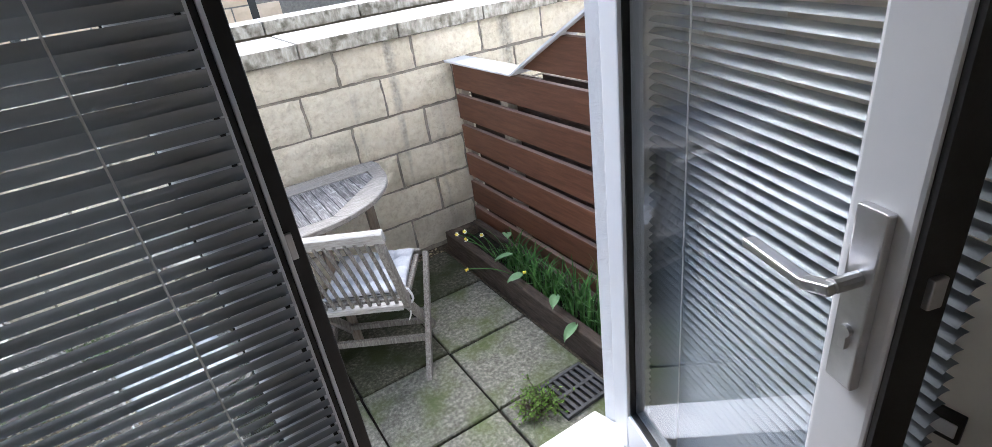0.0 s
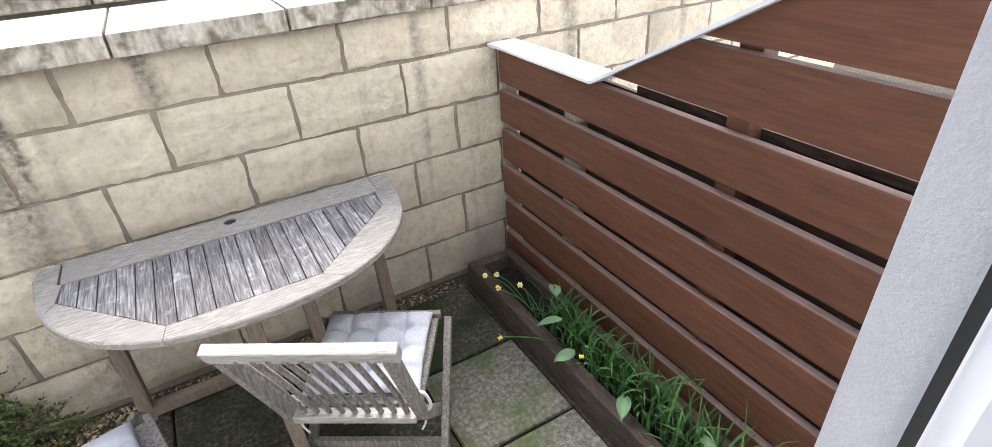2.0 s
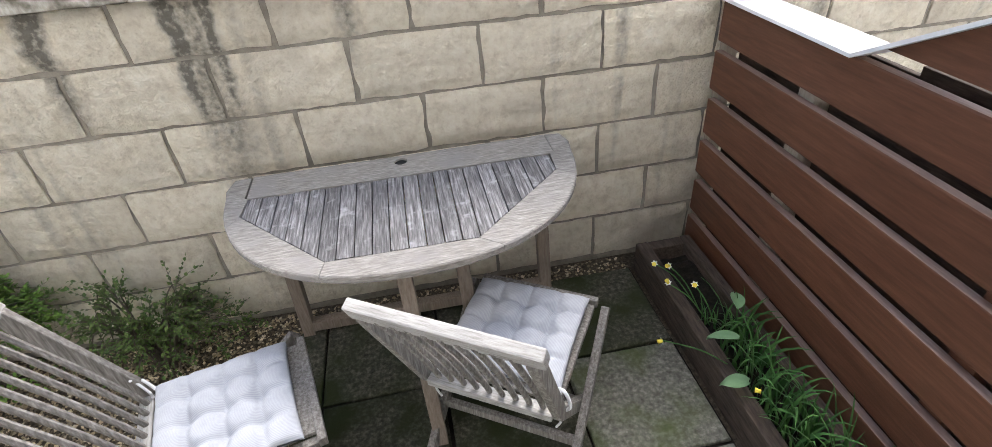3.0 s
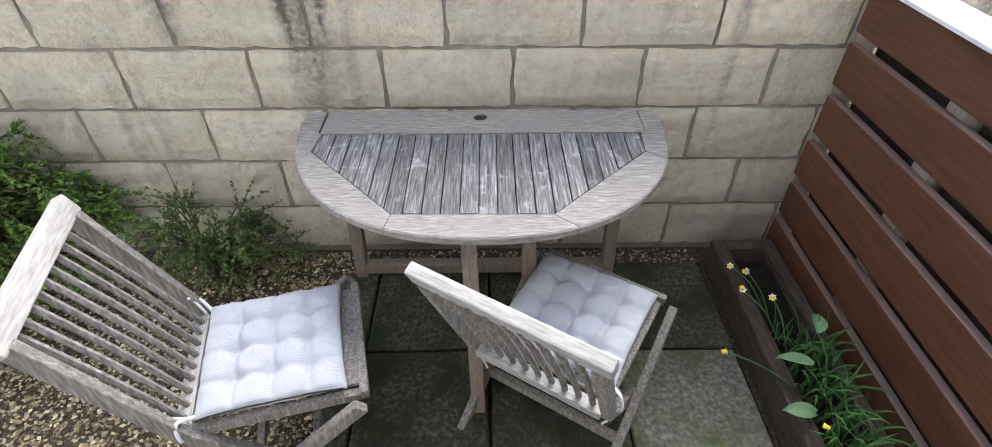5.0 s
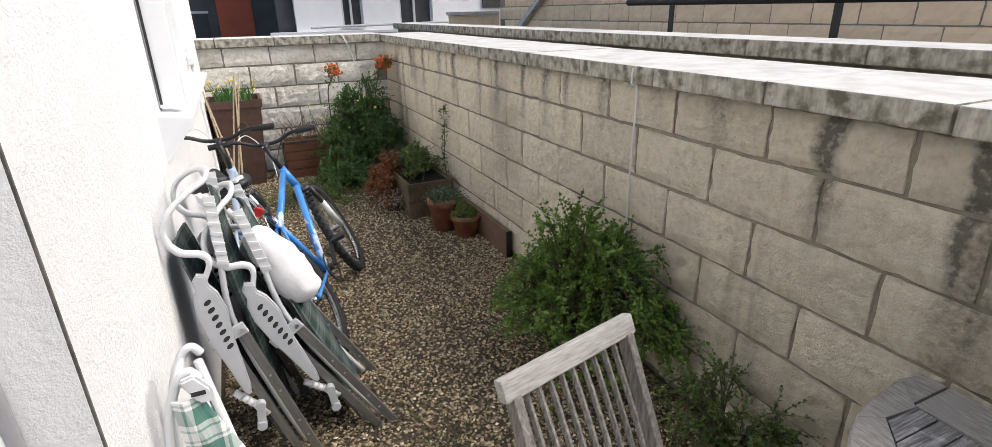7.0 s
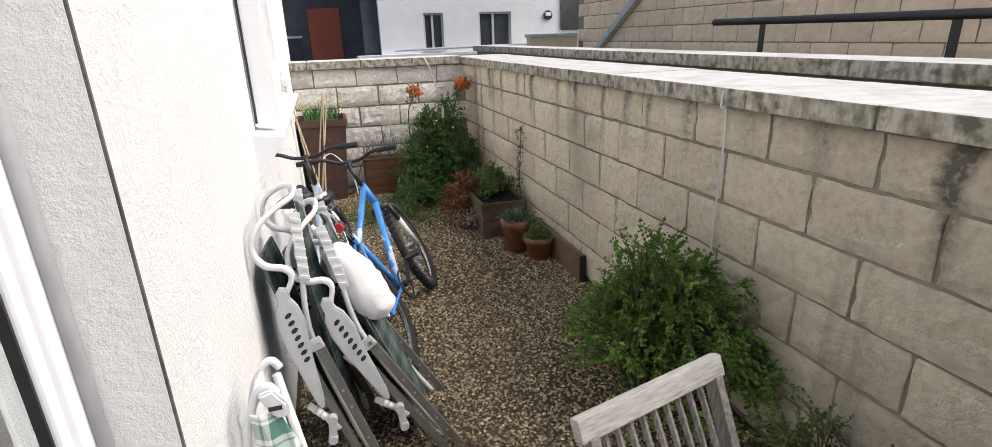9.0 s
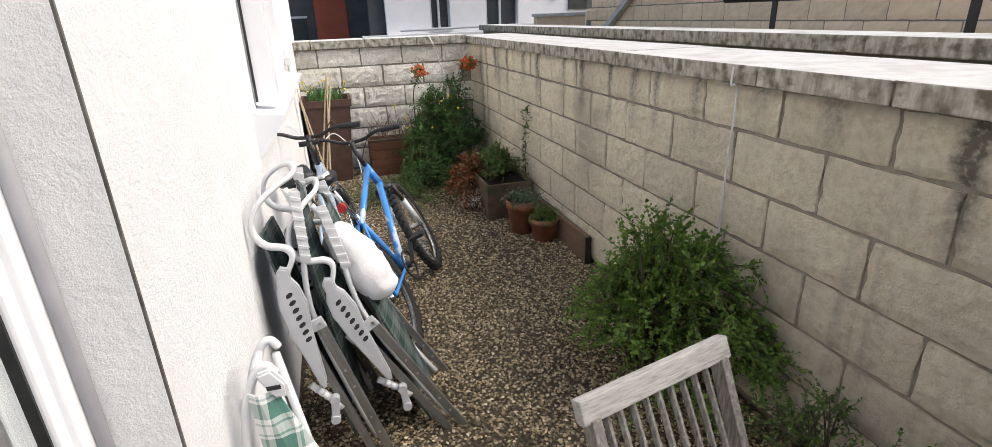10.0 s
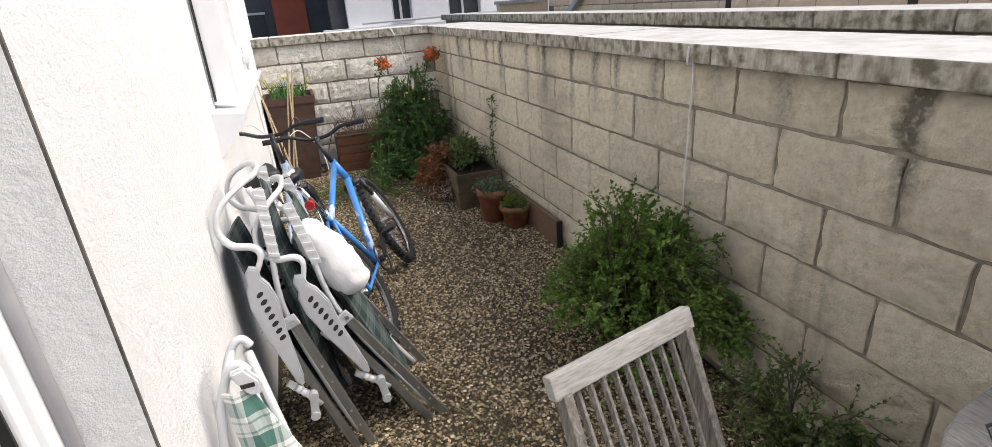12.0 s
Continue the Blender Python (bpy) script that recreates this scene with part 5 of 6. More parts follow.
        for k in range(7):
            part("lace", bar(bmesh.new(), (x + 0.017, 0.093 - k * 0.0096, 1.105 - k * 0.033), (x + 0.017, 0.123 - k * 0.0096, 1.085 - k * 0.033), 0.005, 0.012, 0.001, (0, 0, 1)), ALU, sp_)
    part("back_cloth", sheet([(-W + 0.05, -0.05, 0.2), (-0.05, -0.05, 0.2), (-0.05, 0.09, 1.08), (-W + 0.05, 0.09, 1.08)], 8, 14, -0.03, 0.008, 3), PLAID_SHADED, r, "green checked cloth, darkened for shade")
    # second darkened sheet, added to fill the shade between the frames
    part("seat_cloth", sheet([(-W + 0.04, -0.1, 0.1), (-0.03, -0.1, 0.1), (-0.03, -0.05, 0.98), (-W + 0.04, -0.05, 0.98)], 8, 14, 0.02, 0.008, 5), PLAID_SHADED, r, "green checked cloth, darkened for shade")
    return r


m_l2, m_l1 = pose(-2.0, -1.209, 0.0, 29.5, 0, 0), pose(-1.95, -1.525, 0.0, 16.5, 0, 0)
recliner(m_l1, "folded white tubular recliner with checked cloth standing by the house wall")
recliner(m_l2, "folded white tubular recliner leaning on another against the wall")
PILLOW = mat("white_polyester", [(0.7, 0.7, 0.71), (0.8, 0.8, 0.81)], scale=9, rough=0.7, bump=0.5, depth=0.01, detail_scale=9)
pil = thing("rolled_cushion", "white crumpled rolled cushion lying on the folded recliners", "cushion", pose(-2.1, -1.55, 0.775, 29, 0, 0))
bm = bmesh.new()
bmesh.ops.create_uvsphere(bm, u_segments=32, v_segments=26, radius=1)
for v in bm.verts:
    c = v.co.copy()
    fat = max(0.0, 1 - abs(c.z) ** 3) ** 0.35
    ang = math.atan2(c.y, c.x)
    rad = 0.074 * fat * (1 - 0.12 * c.z)
    v.co = Vector((math.cos(ang) * rad * 1.05, math.sin(ang) * rad, c.z * 0.175))
    v.co += Vector((math.cos(ang), math.sin(ang), 0)) * (0.014 * noise.noise(v.co * 16) + 0.007 * noise.noise(v.co * 45)) * fat
part("cover", bm, PILLOW, pil, "", True)

# near recliner, folded side-on, with green checked cloth
near = thing("checked_recliner", "folded recliner with green and white checked cloth by the door", "garden recliner", pose(-1.31, -1.495, 0.0) @ Matrix.Diagonal((1, 1, 0.93, 1)))
for x in (0.0, -0.11):
    bm = bmesh.new()
    tube(bm, smooth_path([(x, -0.395, 0.0), (x, -0.388, 0.6), (x, -0.368, 0.82), (x, -0.335, 0.93), (x, -0.305, 0.965), (x, -0.285, 0.94)], 6), 0.0108, 10)
    part("frame_tube", bm, ALU, near, "white enamelled tube frame", True)
    bm = bmesh.new()
    tube(bm, [(x - 0.03, -0.3, 0.9), (x - 0.03, -0.25, 0.5), (x - 0.03, -0.2, 0.0)], 0.0115, 10)
    part("leg_tube", bm, ALU, near, "white enamelled leg tube", True)
bm = prism([(-0.325, 0.955), (-0.29, 0.965), (-0.262, 0.92), (-0.262, 0.88), (-0.295, 0.885)], "x", 0.006, 0.026)
bmesh.ops.bevel(bm, geom=bm.edges[:], offset=0.006, segments=2, affect="EDGES")
cap_ = part("hinge_cap", bm, ALU, near, "white plastic hinge cap")
part("slot", boxed((0.0255, -0.305, 0.91), (0.0275, -0.275, 0.922)), HOLE, cap_)
part("cross_tube", tube(bmesh.new(), [(0, -0.33, 0.935), (-0.11, -0.33, 0.935)], 0.0115, 10), ALU, near, "", True)
cl = part("back_cloth", sheet([(0, 0.0, 0.0), (0.3, 0.0, 0.0), (0.02, 0.0, 0.84), (-0.04, 0.0, 0.84)], 10, 18, 0.015, 0.006, 9), PLAID, near, "green and white checked cloth")
cl.matrix_basis = pose(0.006, -0.31, 0.06, 0, 0, 90)

# ---- bicycles ----
TYRE = mat("tyre_rubber", [(0.012, 0.012, 0.012), (0.03, 0.03, 0.03)], scale=60, rough=0.8, bump=0.6)
BLUE = mat("light_blue_paint", [(0.035, 0.2, 0.58), (0.08, 0.3, 0.68)], scale=3, rough=0.25, bump=0.0, blotch=(0.55, 0.65, 0.78), blotch_scale=5, blotch_range=(0.6, 0.63))
SILVERBLUE = mat("pale_blue_paint", [(0.30, 0.40, 0.52), (0.38, 0.48, 0.6)], scale=3, rough=0.25, bump=0.0)
WHITEPAINT = mat("white_gloss", [(0.68, 0.69, 0.7), (0.75, 0.76, 0.77)], scale=4, rough=0.25, bump=0.0)
BLACKP = mat("black_plastic", [(0.012, 0.012, 0.014), (0.025, 0.025, 0.027)], scale=20, rough=0.45, bump=0.1)
CHROME = mat("chrome", [(0.6, 0.6, 0.62), (0.68, 0.68, 0.7)], scale=9, rough=0.18, metal=1.0, bump=0)
REDL = mat("red_reflector", [(0.45, 0.02, 0.02), (0.55, 0.03, 0.03)], scale=30, rough=0.2, bump=0.1)


def torus(R, r, seg=44, side=9):
    return tube(bmesh.new(), [(R * math.cos(2 * math.pi * k / seg), 0, R * math.sin(2 * math.pi * k / seg)) for k in range(seg)], r, side, closed=True)


def bike_wheel(parent, place, R, steer=0):
    """A wheel with knobbly tyre, rim, spokes and hub; its axle along y."""
    w = part("wheel", torus(R - 0.055, 0.011, 44, 6), CHROME, parent, "silver rim")
    w.matrix_basis = pose(*place, 0, 0, steer)
    part("tyre", torus(R - 0.028, 0.026), TYRE, w, "black knobbly tyre", True)
    bm = bmesh.new()
    for k in range(44):
        a = 2 * math.pi * k / 44
        for s_ in (-1, 1):
            box(bm, (-0.009, -0.009, -0.004), (0.009, 0.009, 0.006), 0, pose(0, 0, 0, 0, -math.degrees(a), 0) @ Matrix.Translation((R - 0.003, s_ * 0.013, 0)) @ pose(0, 0, 0, 0, 90, 0))
    tagged(part("tread", bm, TYRE, w), kind="stuff")
    bm = bmesh.new()
    for k in range(24):
        a = 2 * math.pi * k / 24
        b = a + (0.5 if k % 2 else -0.5)
        s_ = 0.028 if k % 4 < 2 else -0.028
        tube(bm, [(0.02 * math.cos(b), s_, 0.02 * math.sin(b)), ((R - 0.06) * math.cos(a), 0, (R - 0.06) * math.sin(a))], 0.0011, 4, caps=False)
    part("spokes", bm, CHROME, w)
    bm = bmesh.new()
    tube(bm, [(0, -0.05, 0), (0, -0.03, 0), (0, 0.03, 0), (0, 0.05, 0)], 0.018, 10)
    part("hub", bm, CHROME, w, "", True)
    return w


def saddle(parent, place, body, nose):
    bm = bmesh.new()
    rings_ = []
    for k in range(11):
        t = k / 10
        x = -0.13 + 0.27 * t
        w = 0.078 * (1 - t) ** 0.9 + 0.02
        if k in (0, 10):
            w *= 0.6
        zt = 0.02 * (1 - t) ** 2 + 0.006 * t
        rings_.append([bm.verts.new((x, w * math.cos(a), zt + (0.03 if math.sin(a) > 0 else 0.035) * math.sin(a) * (0.8 if k in (0, 10) else 1))) for a in [2 * math.pi * q / 12 for q in range(12)]])
    for a, b in zip(rings_, rings_[1:]):
        for q in range(12):
            bm.faces.new((a[q], a[(q + 1) % 12], b[(q + 1) % 12], b[q]))
    bm.faces.new(rings_[0][::-1])
    bm.faces.new(rings_[-1])
    bmesh.ops.recalc_face_normals(bm, faces=bm.faces[:])
    s_ = part("saddle", bm, body, parent, "padded saddle", True)
    s_.location = place
    bm = bmesh.new()
    for y in (-0.02, 0.02):
        tube(bm, smooth_path([(-0.09, y, -0.02), (-0.03, y, -0.045), (0.05, y, -0.045), (0.11, y * 0.5, -0.015)], 4), 0.0035, 6)
    part("saddle_rails", bm, CHROME, s_)
    if nose:
        part("saddle_flash", boxed((-0.125, -0.06, 0.028), (-0.03, 0.06, 0.05), 0.01), nose, s_, "white rear panel of the saddle")
    return s_


def bicycle(m, label, paint, fork_paint, R, steer, seat, nose, bar_roll, rack_light):
    """Mountain bike: front towards +x, rear axle over x = 0."""
    b = thing("bicycle", label, "bicycle", m, "bicycles")
    WB = 1.04 * R / 0.33
    rear, front, bb = Vector((0, 0, R)), Vector((WB, 0, R)), Vector((0.42 * WB, 0, R - 0.03))
    seat_top, head_top, head_low = Vector((0.25 * WB, 0, R + 0.40)), Vector((0.79 * WB, 0, R + 0.54)), Vector((0.84 * WB, 0, R + 0.38))
    bike_wheel(b, rear, R)
    bike_wheel(b, front, R, steer)
    bm = bmesh.new()
    tube(bm, [head_low + Vector((-0.01, 0, 0.02)), bb], 0.022, 12)
    part("down_tube", bm, paint, b, "", True)
    bm = bmesh.new()
    tube(bm, [head_top - Vector((-0.005, 0, 0.02)), seat_top - Vector((0, 0, 0.06))], 0.018, 12)
    part("top_tube", bm, paint, b, "", True)
    bm = bmesh.new()
    tube(bm, [bb, seat_top], 0.017, 12)
    part("seat_tube", bm, paint, b, "", True)
    bm = bmesh.new()
    tube(bm, [head_low, head_top], 0.024, 12)
    part("head_tube", bm, paint, b, "", True)
    for s_ in (-1, 1):
        bm = bmesh.new()
        tube(bm, smooth_path([bb + Vector((0, s_ * 0.02, 0)), Vector((0.2 * WB, s_ * 0.045, R - 0.01)), rear + Vector((0, s_ * 0.06, 0))], 4), 0.009, 8)
        part("chain_stay", bm, paint, b, "", True)
        bm = bmesh.new()
        tube(bm, smooth_path([seat_top + Vector((0, s_ * 0.015, -0.05)), Vector((0.1 * WB, s_ * 0.045, R + 0.16)), rear + Vector((0, s_ * 0.06, 0))], 4), 0.008, 8)
        part("seat_stay", bm, paint, b, "", True)
    turn = Matrix.Translation(head_low) @ pose(0, 0, 0, 0, 0, steer) @ Matrix.Translation(-head_low)
    crown = head_low + Vector((0.02, 0, -0.03))
    for s_ in (-1, 1):
        bm = bmesh.new()
        tube(bm, [turn @ (crown + Vector((0, s_ * 0.055, 0))), turn @ (crown * 0.5 + front * 0.5 + Vector((0.0, s_ * 0.055, 0)))], 0.014, 10)
        part("fork_stanchion", bm, BLACKP, b, "", True)
    bm = bmesh.new()
    tube(bm, [turn @ (crown + Vector((0, -0.055, 0))), turn @ (crown + Vector((0, 0.055, 0)))], 0.02, 10)
    part("fork_crown", bm, BLACKP, b, "", True)
    bm = bmesh.new()
    for s_ in (-1, 1):
        tube(bm, [turn @ (crown * 0.62 + front * 0.38 + Vector((0, s_ * 0.055, 0))), turn @ (front + Vector((0, s_ * 0.055, 0)))], 0.019, 10)
    tube(bm, smooth_path([turn @ (crown * 0.6 + front * 0.4 + Vector((0.01, -0.055, 0))), turn @ (crown * 0.9 + front * 0.1 + Vector((0.05, 0, 0.02))), turn @ (crown * 0.6 + front * 0.4 + Vector((0.01, 0.055, 0)))], 6), 0.013, 8)
    part("fork", bm, fork_paint, b, "pale fork legs with brake arch", True)
    stem = head_top + Vector((-0.02, 0, 0.14))
    bm = bmesh.new()
    tube(bm, [head_top, stem], 0.014, 10)
    tube(bm, [stem, turn @ (stem + Vector((0.06, 0, 0.02)))], 0.015, 10)
    part("stem", bm, BLACKP, b, "", True)
    hm = Matrix.Translation(turn @ (stem + Vector((0.06, 0, 0.02)))) @ pose(0, 0, 0, bar_roll, 0, steer)
    bm = bmesh.new()
    tube(bm, smooth_path([(-0.05, -0.3, 0.045), (-0.02, -0.16, 0.04), (0, -0.06, 0.0), (0, 0.06, 0.0), (-0.02, 0.16, 0.04), (-0.05, 0.3, 0.045)], 5), 0.011, 10)
    hbar = part("handlebar", bm, BLACKP, b, "black riser handlebar", True)
    hbar.matrix_basis = hm
    for s_ in (-1, 1):
        bm = bmesh.new()
        tube(bm, [(-0.03, s_ * 0.19, 0.041), (-0.05, s_ * 0.305, 0.046)], 0.0165, 10)
        part("grip", bm, BLACKP, hbar)
        bm = bmesh.new()
        tube(bm, smooth_path([(-0.01, s_ * 0.165, 0.04), (0.03, s_ * 0.19, 0.03), (0.035, s_ * 0.27, 0.025)], 4), 0.006, 6)
        part("brake_lever", bm, CHROME, hbar, "silver brake lever", True)
        bm = bmesh.new()
        tube(bm, smooth_path([(0.02, s_ * 0.17, 0.035), (0.13, s_ * 0.12, 0.05), (0.12, s_ * 0.03, -0.08), (0.03, 0, -0.22)], 6), 0.003, 5)
        part("brake_cable", bm, WHITEPAINT if s_ > 0 else BLACKP, hbar, "", True)
    bm = bmesh.new()
    tube(bm, [seat_top - Vector((0, 0, 0.02)), seat_top + Vector((-0.065, 0, 0.19))], 0.0135, 10)
    part("seat_post", bm, CHROME, b, "", True)
    saddle(b, seat_top + Vector((-0.075, 0, 0.235)), seat, nose)
    bm = bmesh.new()
    tube(bm, [bb + Vector((0, -0.055, 0)), bb + Vector((0, 0.055, 0))], 0.02, 12)
    part("bottom_bracket", bm, BLACKP, b)
    ch = part("chainring", tube(bmesh.new(), [(0.085 * math.cos(2 * math.pi * k / 30), 0, 0.085 * math.sin(2 * math.pi * k / 30)) for k in range(30)], 0.006, 6, closed=True), BLACKP, b)
    ch.location = bb + Vector((0, -0.045, 0))
    for s_, ang in ((-1, 35), (1, 215)):
        a = radians(ang)
        e = bb + Vector((0.17 * math.cos(a), s_ * 0.075, 0.17 * math.sin(a)))
        part("crank", bar(bmesh.new(), bb + Vector((0, s_ * 0.065, 0)), e, 0.014, 0.024, 0.003, (0, 1, 0)), BLACKP, b)
        part("pedal", boxed(e - Vector((0.045, 0.0, 0.01)) + Vector((0, s_ * 0.01, 0)), e + Vector((0.045, s_ * 0.1, 0.01)), 0.004), BLACKP, b)
    if rack_light:
        bm = bmesh.new()
        tube(bm, [seat_top + Vector((-0.075, 0, 0.085)), seat_top + Vector((-0.095, 0, 0.085))], 0.024, 14)
        part("rear_reflector", bm, REDL, b, "round red reflector")
    return b


def lean_bike(rear, heading, lean):
    return pose(rear[0], rear[1], 0.0, 0, 0, heading) @ pose(0, 0, 0, lean, 0, 0)


bicycle(lean_bike((-2.62, -1.31), 163, -26), "light blue and white mountain bike leaning towards the house", BLUE, WHITEPAINT, 0.33, 6, BLACKP, WHITEPAINT, 18, True)
bicycle(lean_bike((-2.62, -1.58), 176, -12), "older pale blue mountain bike with black saddle against the house wall", SILVERBLUE, BLACKP, 0.32, -4, BLACKP, None, 8, False)

# ---- window of the house ----
win = thing("window_1", "white framed window with projecting sloped sill in the house wall", "window", kind="structure")
part("sill", prism([(-1.9, 1.27), (-1.775, 1.255), (-1.775, 1.235), (-1.9, 1.08)], "x", -4.72, -2.633), WHITE_FRAME, win, "white sloped window sill")
for lo, hi in (((-4.7, -2.03, 1.27), (-4.63, -1.96, 2.5)), ((-2.93, -2.03, 1.27), (-2.86, -1.96, 2.5)), ((-4.63, -2.03, 2.43), (-2.93, -1.96, 2.5)), ((-4.63, -2.03, 1.27), (-2.93, -1.96, 1.34)), ((-3.81, -2.03, 1.34), (-3.75, -1.96, 2.43))):
    part("frame_bar", boxed(lo, hi, 0.004), WHITE_FRAME, win)
for xa, xb in ((-4.63, -3.81), (-3.75, -2.93)):
    part("pane", boxed((xa, -2.0, 1.34), (xb, -1.992, 2.43)), GLASS, win)
part("side_casing", boxed((-2.858, -1.898, 1.285), (-2.775, -1.80, 2.5), 0.004), WHITE_FRAME, win, "white casing standing proud of the wall")
part("gasket", boxed((-2.774, -1.893, 1.3), (-2.768, -1.883, 2.5)), RUBBER, win, "black gasket line")
slab("room_beyond", (-4.7, -3.2, 1.0), (-2.86, -3.1, 2.6), PLASTER, "plain wall of the room behind the window", "wall")

# ---- beyond the walls ----
FARWHITE = mat("far_white_render", [(0.66, 0.66, 0.67), (0.74, 0.74, 0.75)], scale=2, rough=0.9, bump=0.1)
DARKGLASS = mat("dark_window_glass", [(0.03, 0.035, 0.04), (0.06, 0.065, 0.07)], scale=1.5, rough=0.08, bump=0.0)
GREYF = mat("grey_frame", [(0.42, 0.43, 0.45), (0.5, 0.51, 0.53)], scale=3, rough=0.5, bump=0)
ORANGE = mat("orange_red_panel", [(0.30, 0.06, 0.03), (0.38, 0.085, 0.04)], scale=2, rough=0.7, bump=0.1)
DARKR = mat("dark_recess", [(0.05, 0.05, 0.055), (0.08, 0.08, 0.085)], scale=2, rough=0.8, bump=0.1)
ASHLAR = mat("far_stone_block", [(0.76, 0.58, 0.39), (0.88, 0.7, 0.5)], scale=6, rough=0.92, bump=0.5, depth=0.01, detail_scale=20, vary=0.08, spec=0.25)
BX = -16.0
bld = thing("apartment_building", "white rendered apartment block with grey windows and a dark recess", "building", pose(BX, 0, 0))
WINS = ((1.28, 1.84), (2.86, 3.82))
part("wall", boxed((-6, 0.08, -0.3), (0, 5.3, 1.29), 0), FARWHITE, bld)
part("wall", boxed((-6, 0.08, 2.24), (0, 5.3, 9), 0), FARWHITE, bld)
for ya, yb in ((0.08, WINS[0][0]), (WINS[0][1], WINS[1][0]), (WINS[1][1], 5.3)):
    part("wall", boxed((-6, ya, 1.29), (0, yb, 2.24)), FARWHITE, bld)
for ya, yb in WINS:
    w = part("window", boxed((-0.14, ya + 0.05, 1.34), (-0.12, yb - 0.05, 2.19)), DARKGLASS, bld, "dark reflecting window glass")
    bm = bmesh.new()
    ym = (ya * 0.55 + yb * 0.45)
    for lo, hi in (((-0.15, ya, 1.29), (-0.06, ya + 0.05, 2.24)), ((-0.15, yb - 0.05, 1.29), (-0.06, yb, 2.24)), ((-0.15, ya + 0.05, 1.29), (-0.06, yb - 0.05, 1.34)), ((-0.15, ya + 0.05, 2.19), (-0.06, yb - 0.05, 2.24)), ((-0.15, ym - 0.03, 1.34), (-0.06, ym + 0.03, 2.19))):
        box(bm, lo, hi)
    part("window_frame", bm, GREYF, w, "grey window frame")
    part("window_sill", boxed((-0.1, ya - 0.04, 1.25), (0.06, yb + 0.04, 1.288)), GREYF, w)
# dark recess with orange panel beside the white block
part("recess_back", boxed((-6, -3.2, -0.3), (-2.0, 0.075, 9)), DARKR, bld, "dark grey recessed wall")
part("orange_panel", boxed((-1.995, -1.75, 0.2), (-1.94, -0.85, 2.5)), ORANGE, bld, "orange-red panel in the recess")
bw = part("window", boxed((-1.99, -2.85, 1.0), (-1.95, -2.0, 1.75)), DARKGLASS, bld)
part("window_frame", boxed((-1.95, -2.88, 1.7), (-1.9, -1.97, 1.76)), GREYF, bw)
part("column", boxed((-0.6, -0.35, -0.3), (-0.2, 0.078, 9)), DARKR, bld)
wall_lamp = part("wall_lamp", tube(bmesh.new(), [(0.001, 4.95, 2.12), (0.06, 4.95, 2.12)], 0.13, 16), BLACKP, bld, "round black bulkhead lamp")
part("lamp_glass", boxed((0.06, 4.86, 2.1), (0.07, 5.04, 2.2), 0.01), WHITEP, wall_lamp)
part("ledge", boxed((0.0, -0.6, 1.13), (0.35, 5.3, 1.2)), FARWHITE, bld)
part("low_rail", tube(bmesh.new(), [(0.3, 0.4, 1.3), (0.3, 5.2, 1.36)], 0.03, 8), GREYF, bld)

# tall stone wall with a handrail, beyond the second wall
rear = tagged(part("wall_rear", boxed((-14.0, 5.0, -0.3), (6.0, 5.4, 4.6)), MORTAR), "tall buff stone block wall rising behind the garden walls", "stone wall", kind="structure")
fin = tagged(part("wall_stepped", boxed((-14.3, 3.66, -0.3), (-14.05, 5.0, 1.53)), ASHLAR), "low stepped stone wall with pale coping", "stone wall", kind="structure")
part("coping_stone", boxed((-14.35, 3.62, 1.53), (-14.0, 4.98, 1.61), 0.005), COPING_PALE, fin)
hw = thing("far_window", "dark window with white frame above the stepped wall", "window", pose(-15.95, 5.36, 0))
part("pane", boxed((-0.04, 0.0, 1.7), (0, 1.4, 2.6)), DARKGLASS, hw)
part("window_frame", boxed((0.0, 0.66, 1.7), (0.05, 0.74, 2.6)), WHITE_FRAME, hw)
slab("wall_far_link", (-16.4, 5.3, -0.3), (-16.0, 9, 6), FARWHITE, "white rendered wall of the far block", "building wall")
tagged(part("sloping_coping", bar(bmesh.new(), (-12.95, 4.9, 1.07), (-10.6, 4.9, 2.51), 0.14, 0.13, 0.01), COPING_PALE), "sloping stone coping running up the tall wall", "coping", kind="structure")
hr = thing("handrail", "black tubular steel handrail on posts beyond the wall", "handrail", pose(0, 2.2, 0))
part("rail", tube(bmesh.new(), [(-5.0, 0, 1.685), (-2.5, 0, 1.67), (3.5, 0, 1.64)], 0.032, 12), RUBBER, hr, "", True)
for x in (-4.35, -2.72, -1.1, 0.5, 2.1):
    part("post", bar(bmesh.new(), (x, 0, 0.3), (x, 0, 1.65), 0.012, 0.06, 0.002), RUBBER, hr)
slab("ledge_behind", (-9.0, 2.0, -0.3), (3.6, 5.0, 0.3), GRAVEL_BED, "lower ground between the far walls", "ground")

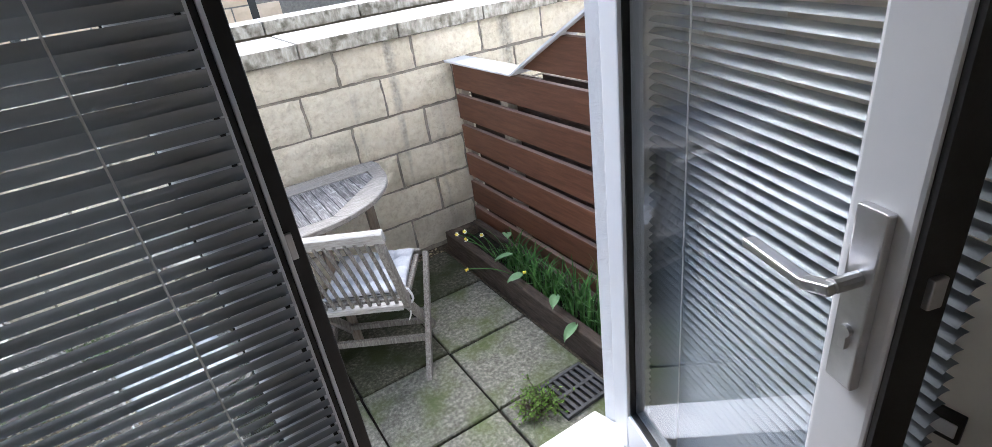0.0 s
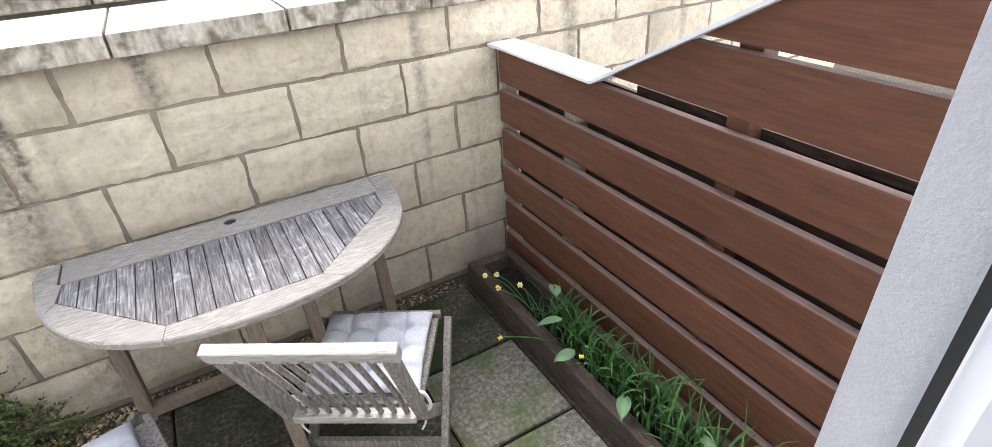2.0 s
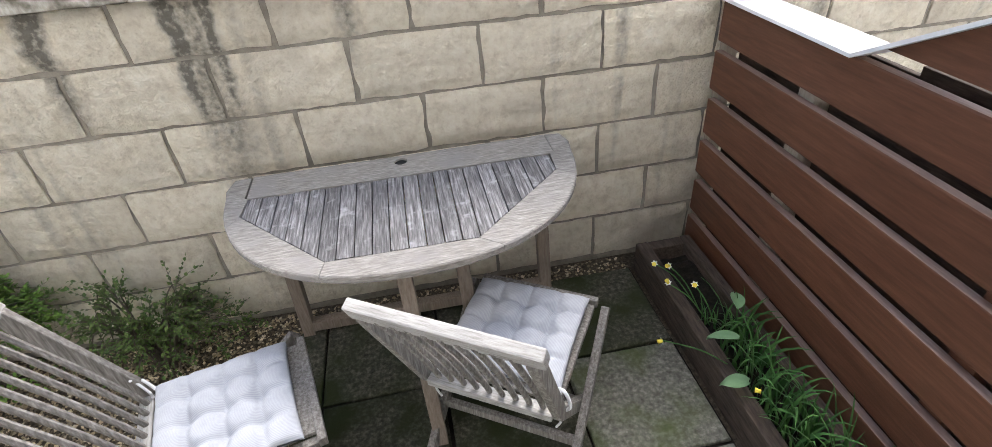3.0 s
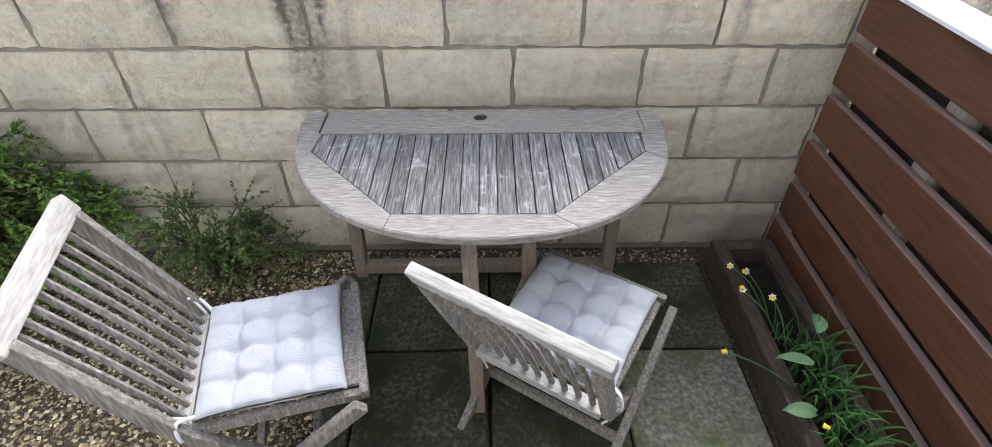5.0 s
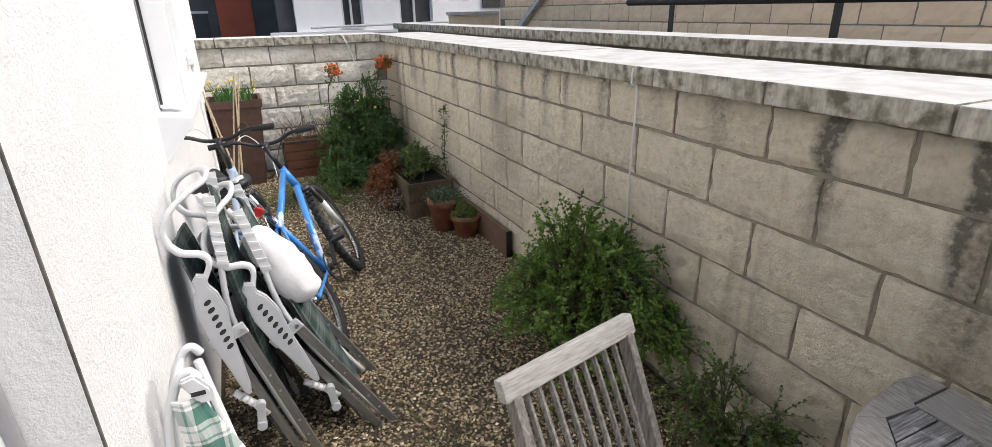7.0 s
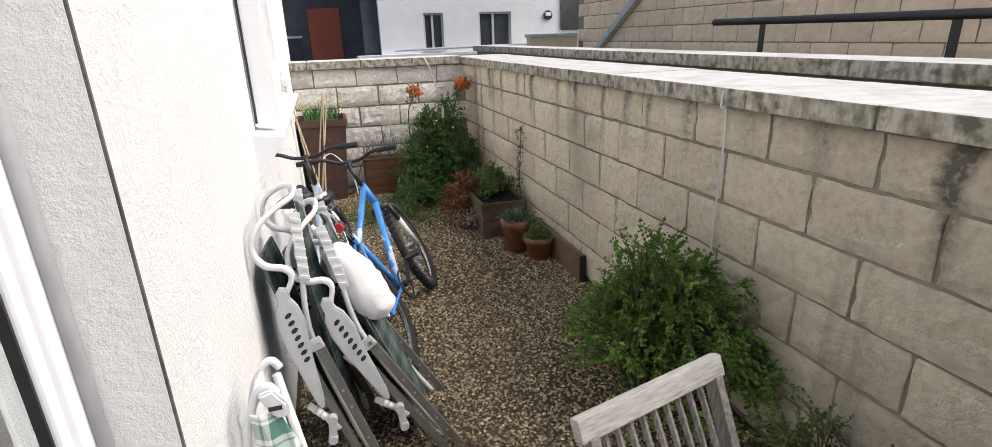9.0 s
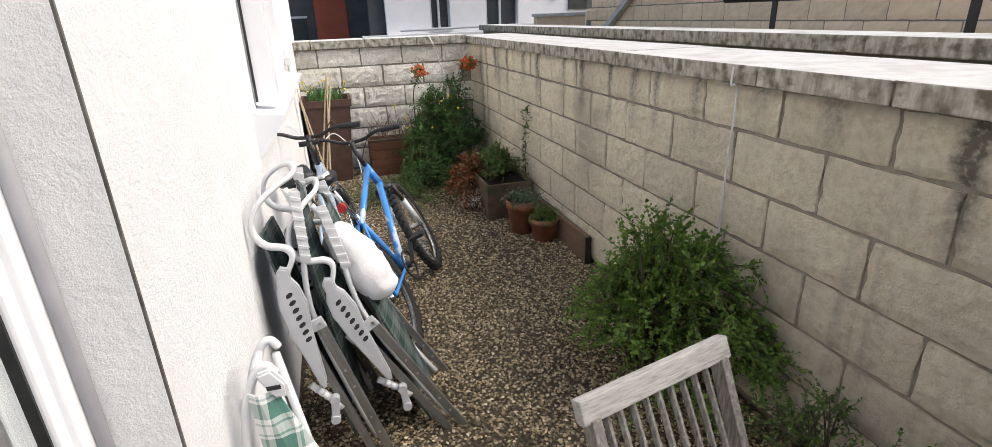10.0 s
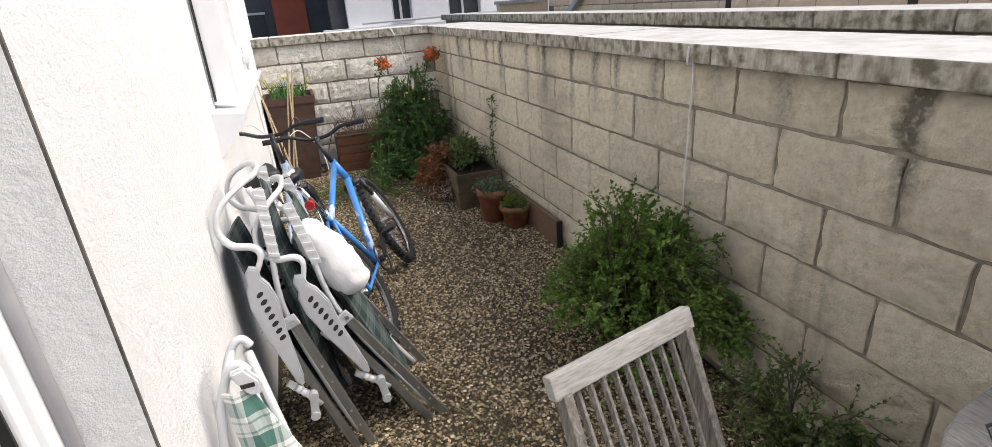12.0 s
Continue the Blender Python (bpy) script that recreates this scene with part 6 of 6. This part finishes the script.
# ---- pieces of walls and paving ----
blocks = [block_mesh(i, BL - J, BH - J) for i in range(9)]
top_blocks = [block_mesh(20 + i, BL - J, 0.19 - J) for i in range(6)]
rock_blocks = [block_mesh(120 + i, BL - J, BH - J, 0.06, 0.02, ROCKFACE) for i in range(7)]
rock_top = [block_mesh(140 + i, BL - J, 0.19 - J, 0.06, 0.012, ROCKFACE) for i in range(4)]
for k in range(6):
    off = 0.0 if k % 2 == 0 else 0.225
    zc = Z0 - (k + 0.5) * BH
    x = -6.75 + off
    while x < X_END:
        if x + BL > X_FAR + 0.02:
            ob = new("stone_block", random.choice(top_blocks if k == 0 else blocks))
            ob.location = (x + BL / 2, random.uniform(-0.002, 0.003), zc if k else 1.335 - 0.095 + 0.0005)
            ob.parent = wall
        x += BL
    y = -0.1 - off
    while y > -2.4:
        ob = new("stone_block", random.choice(rock_top if k == 0 else rock_blocks))
        ob.matrix_basis = pose(X_FAR, y, zc if k else 1.24, 0, 0, 90)
        ob.parent = wall_far
        y -= BL
# paving slabs
paving = tagged(part("patio", boxed((-0.62, -1.92, -0.04), (0.813, -0.11, 0.004)), SOIL), "small patio of mossy textured concrete slabs with soil in the joints", "patio", kind="structure")
PX = [0.81, 0.36, -0.09, -0.54]
PY = [-0.115, -0.56, -1.01, -1.46, -1.91]


def slab_mesh(seed, w, d, material):
    rng = random.Random(seed)
    bm = boxed((-w / 2, -d / 2, -0.03), (w / 2, d / 2, 0.022))
    top = [e for e in bm.edges if all(v.co.z > 0.02 for v in e.verts)]
    bmesh.ops.bevel(bm, geom=top, offset=0.006, segments=1, affect="EDGES")
    for v in bm.verts:
        v.co.x += rng.uniform(-.003, .003)
        v.co.y += rng.uniform(-.003, .003)
    return mesh_of("paving_slab", bm, material)


slabs = [slab_mesh(40 + i, 0.438, 0.438, PAVING) for i in range(4)]
mossy = [slab_mesh(60 + i, 0.438, 0.438, PAVING_MOSS_SHADE) for i in range(4)]
half_slabs = [slab_mesh(50 + i, 0.10, 0.438, PAVING_MOSS_SHADE) for i in range(2)]
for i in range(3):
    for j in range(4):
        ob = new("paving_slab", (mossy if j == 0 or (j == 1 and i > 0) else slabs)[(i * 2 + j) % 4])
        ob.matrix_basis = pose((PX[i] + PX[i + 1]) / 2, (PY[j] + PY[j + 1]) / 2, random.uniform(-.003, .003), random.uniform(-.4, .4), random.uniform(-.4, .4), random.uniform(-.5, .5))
        ob.parent = paving
for j in range(4):
    ob = new("paving_slab", half_slabs[j % 2])
    ob.matrix_basis = pose(-0.595, (PY[j] + PY[j + 1]) / 2, 0.0, 0, 0, 0.4)
    ob.parent = paving
# blocks of the tall rear wall
far_blocks = []
for i in range(4):
    me = block_mesh(70 + i, 0.6 - 0.02, 0.3 - 0.02)
    me.materials.clear()
    me.materials.append(ASHLAR)
    far_blocks.append(me)
for k in range(9):
    x = -13.7 + (0.3 if k % 2 else 0)
    while x < 1.0:
        ob = new("stone_block", far_blocks[(k * 3 + int(x * 7)) % 4])
        ob.location, ob.parent = (x, 4.99, 0.95 + k * 0.3), rear
        x += 0.6
# pebbles of the gravel path
rng = np.random.default_rng(4)


def pebbles(name, x0, x1, y0, y1, per, size, label):
    n = int((x1 - x0) * (y1 - y0) * per)
    base = np.array([[1, 0, 0], [-1, 0, 0], [0, 1, 0], [0, -1, 0], [0, 0, 1], [0, 0, -1]], float)
    tri = np.array([[0, 2, 4], [2, 1, 4], [1, 3, 4], [3, 0, 4], [2, 0, 5], [1, 2, 5], [3, 1, 5], [0, 3, 5]])
    c = np.c_[rng.uniform(x0, x1, n), rng.uniform(y0, y1, n), rng.uniform(0.0, 0.007, n)]
    s_ = size * rng.uniform(0.5, 1.15, (n, 1)) * np.c_[np.ones(n), rng.uniform(0.6, 0.95, n), rng.uniform(0.4, 0.7, n)]
    v = base[None] * s_[:, None, :] * rng.uniform(0.75, 1.15, (n, 6, 1))
    a, b = rng.uniform(0, 6.283, n), rng.uniform(-0.5, 0.5, n)
    ca, sa, cb, sb = np.cos(a)[:, None], np.sin(a)[:, None], np.cos(b)[:, None], np.sin(b)[:, None]
    y, z = v[:, :, 1] * cb - v[:, :, 2] * sb, v[:, :, 1] * sb + v[:, :, 2] * cb
    v = np.stack([v[:, :, 0] * ca - y * sa, v[:, :, 0] * sa + y * ca, z], -1) + c[:, None, :]
    f = (tri[None] + 6 * np.arange(n)[:, None, None]).reshape(-1, 3)
    me = bpy.data.meshes.new(name)
    me.from_pydata(v.reshape(-1, 3).tolist(), [], f.tolist())
    me.materials.append(PEBBLE)
    return tagged(new(name, me), label, "gravel", kind="stuff")


pebbles("gravel", -3.4, -0.64, -1.88, -0.02, 6800, 0.0108, "loose fawn and brown gravel covering the garden floor")
pebbles("gravel", -6.5, -3.4, -1.88, -0.02, 3800, 0.0125, "loose fawn and brown gravel covering the far garden floor")
pebbles("gravel", -0.64, 0.81, -0.108, -0.015, 5000, 0.0095, "strip of gravel between paving and wall")
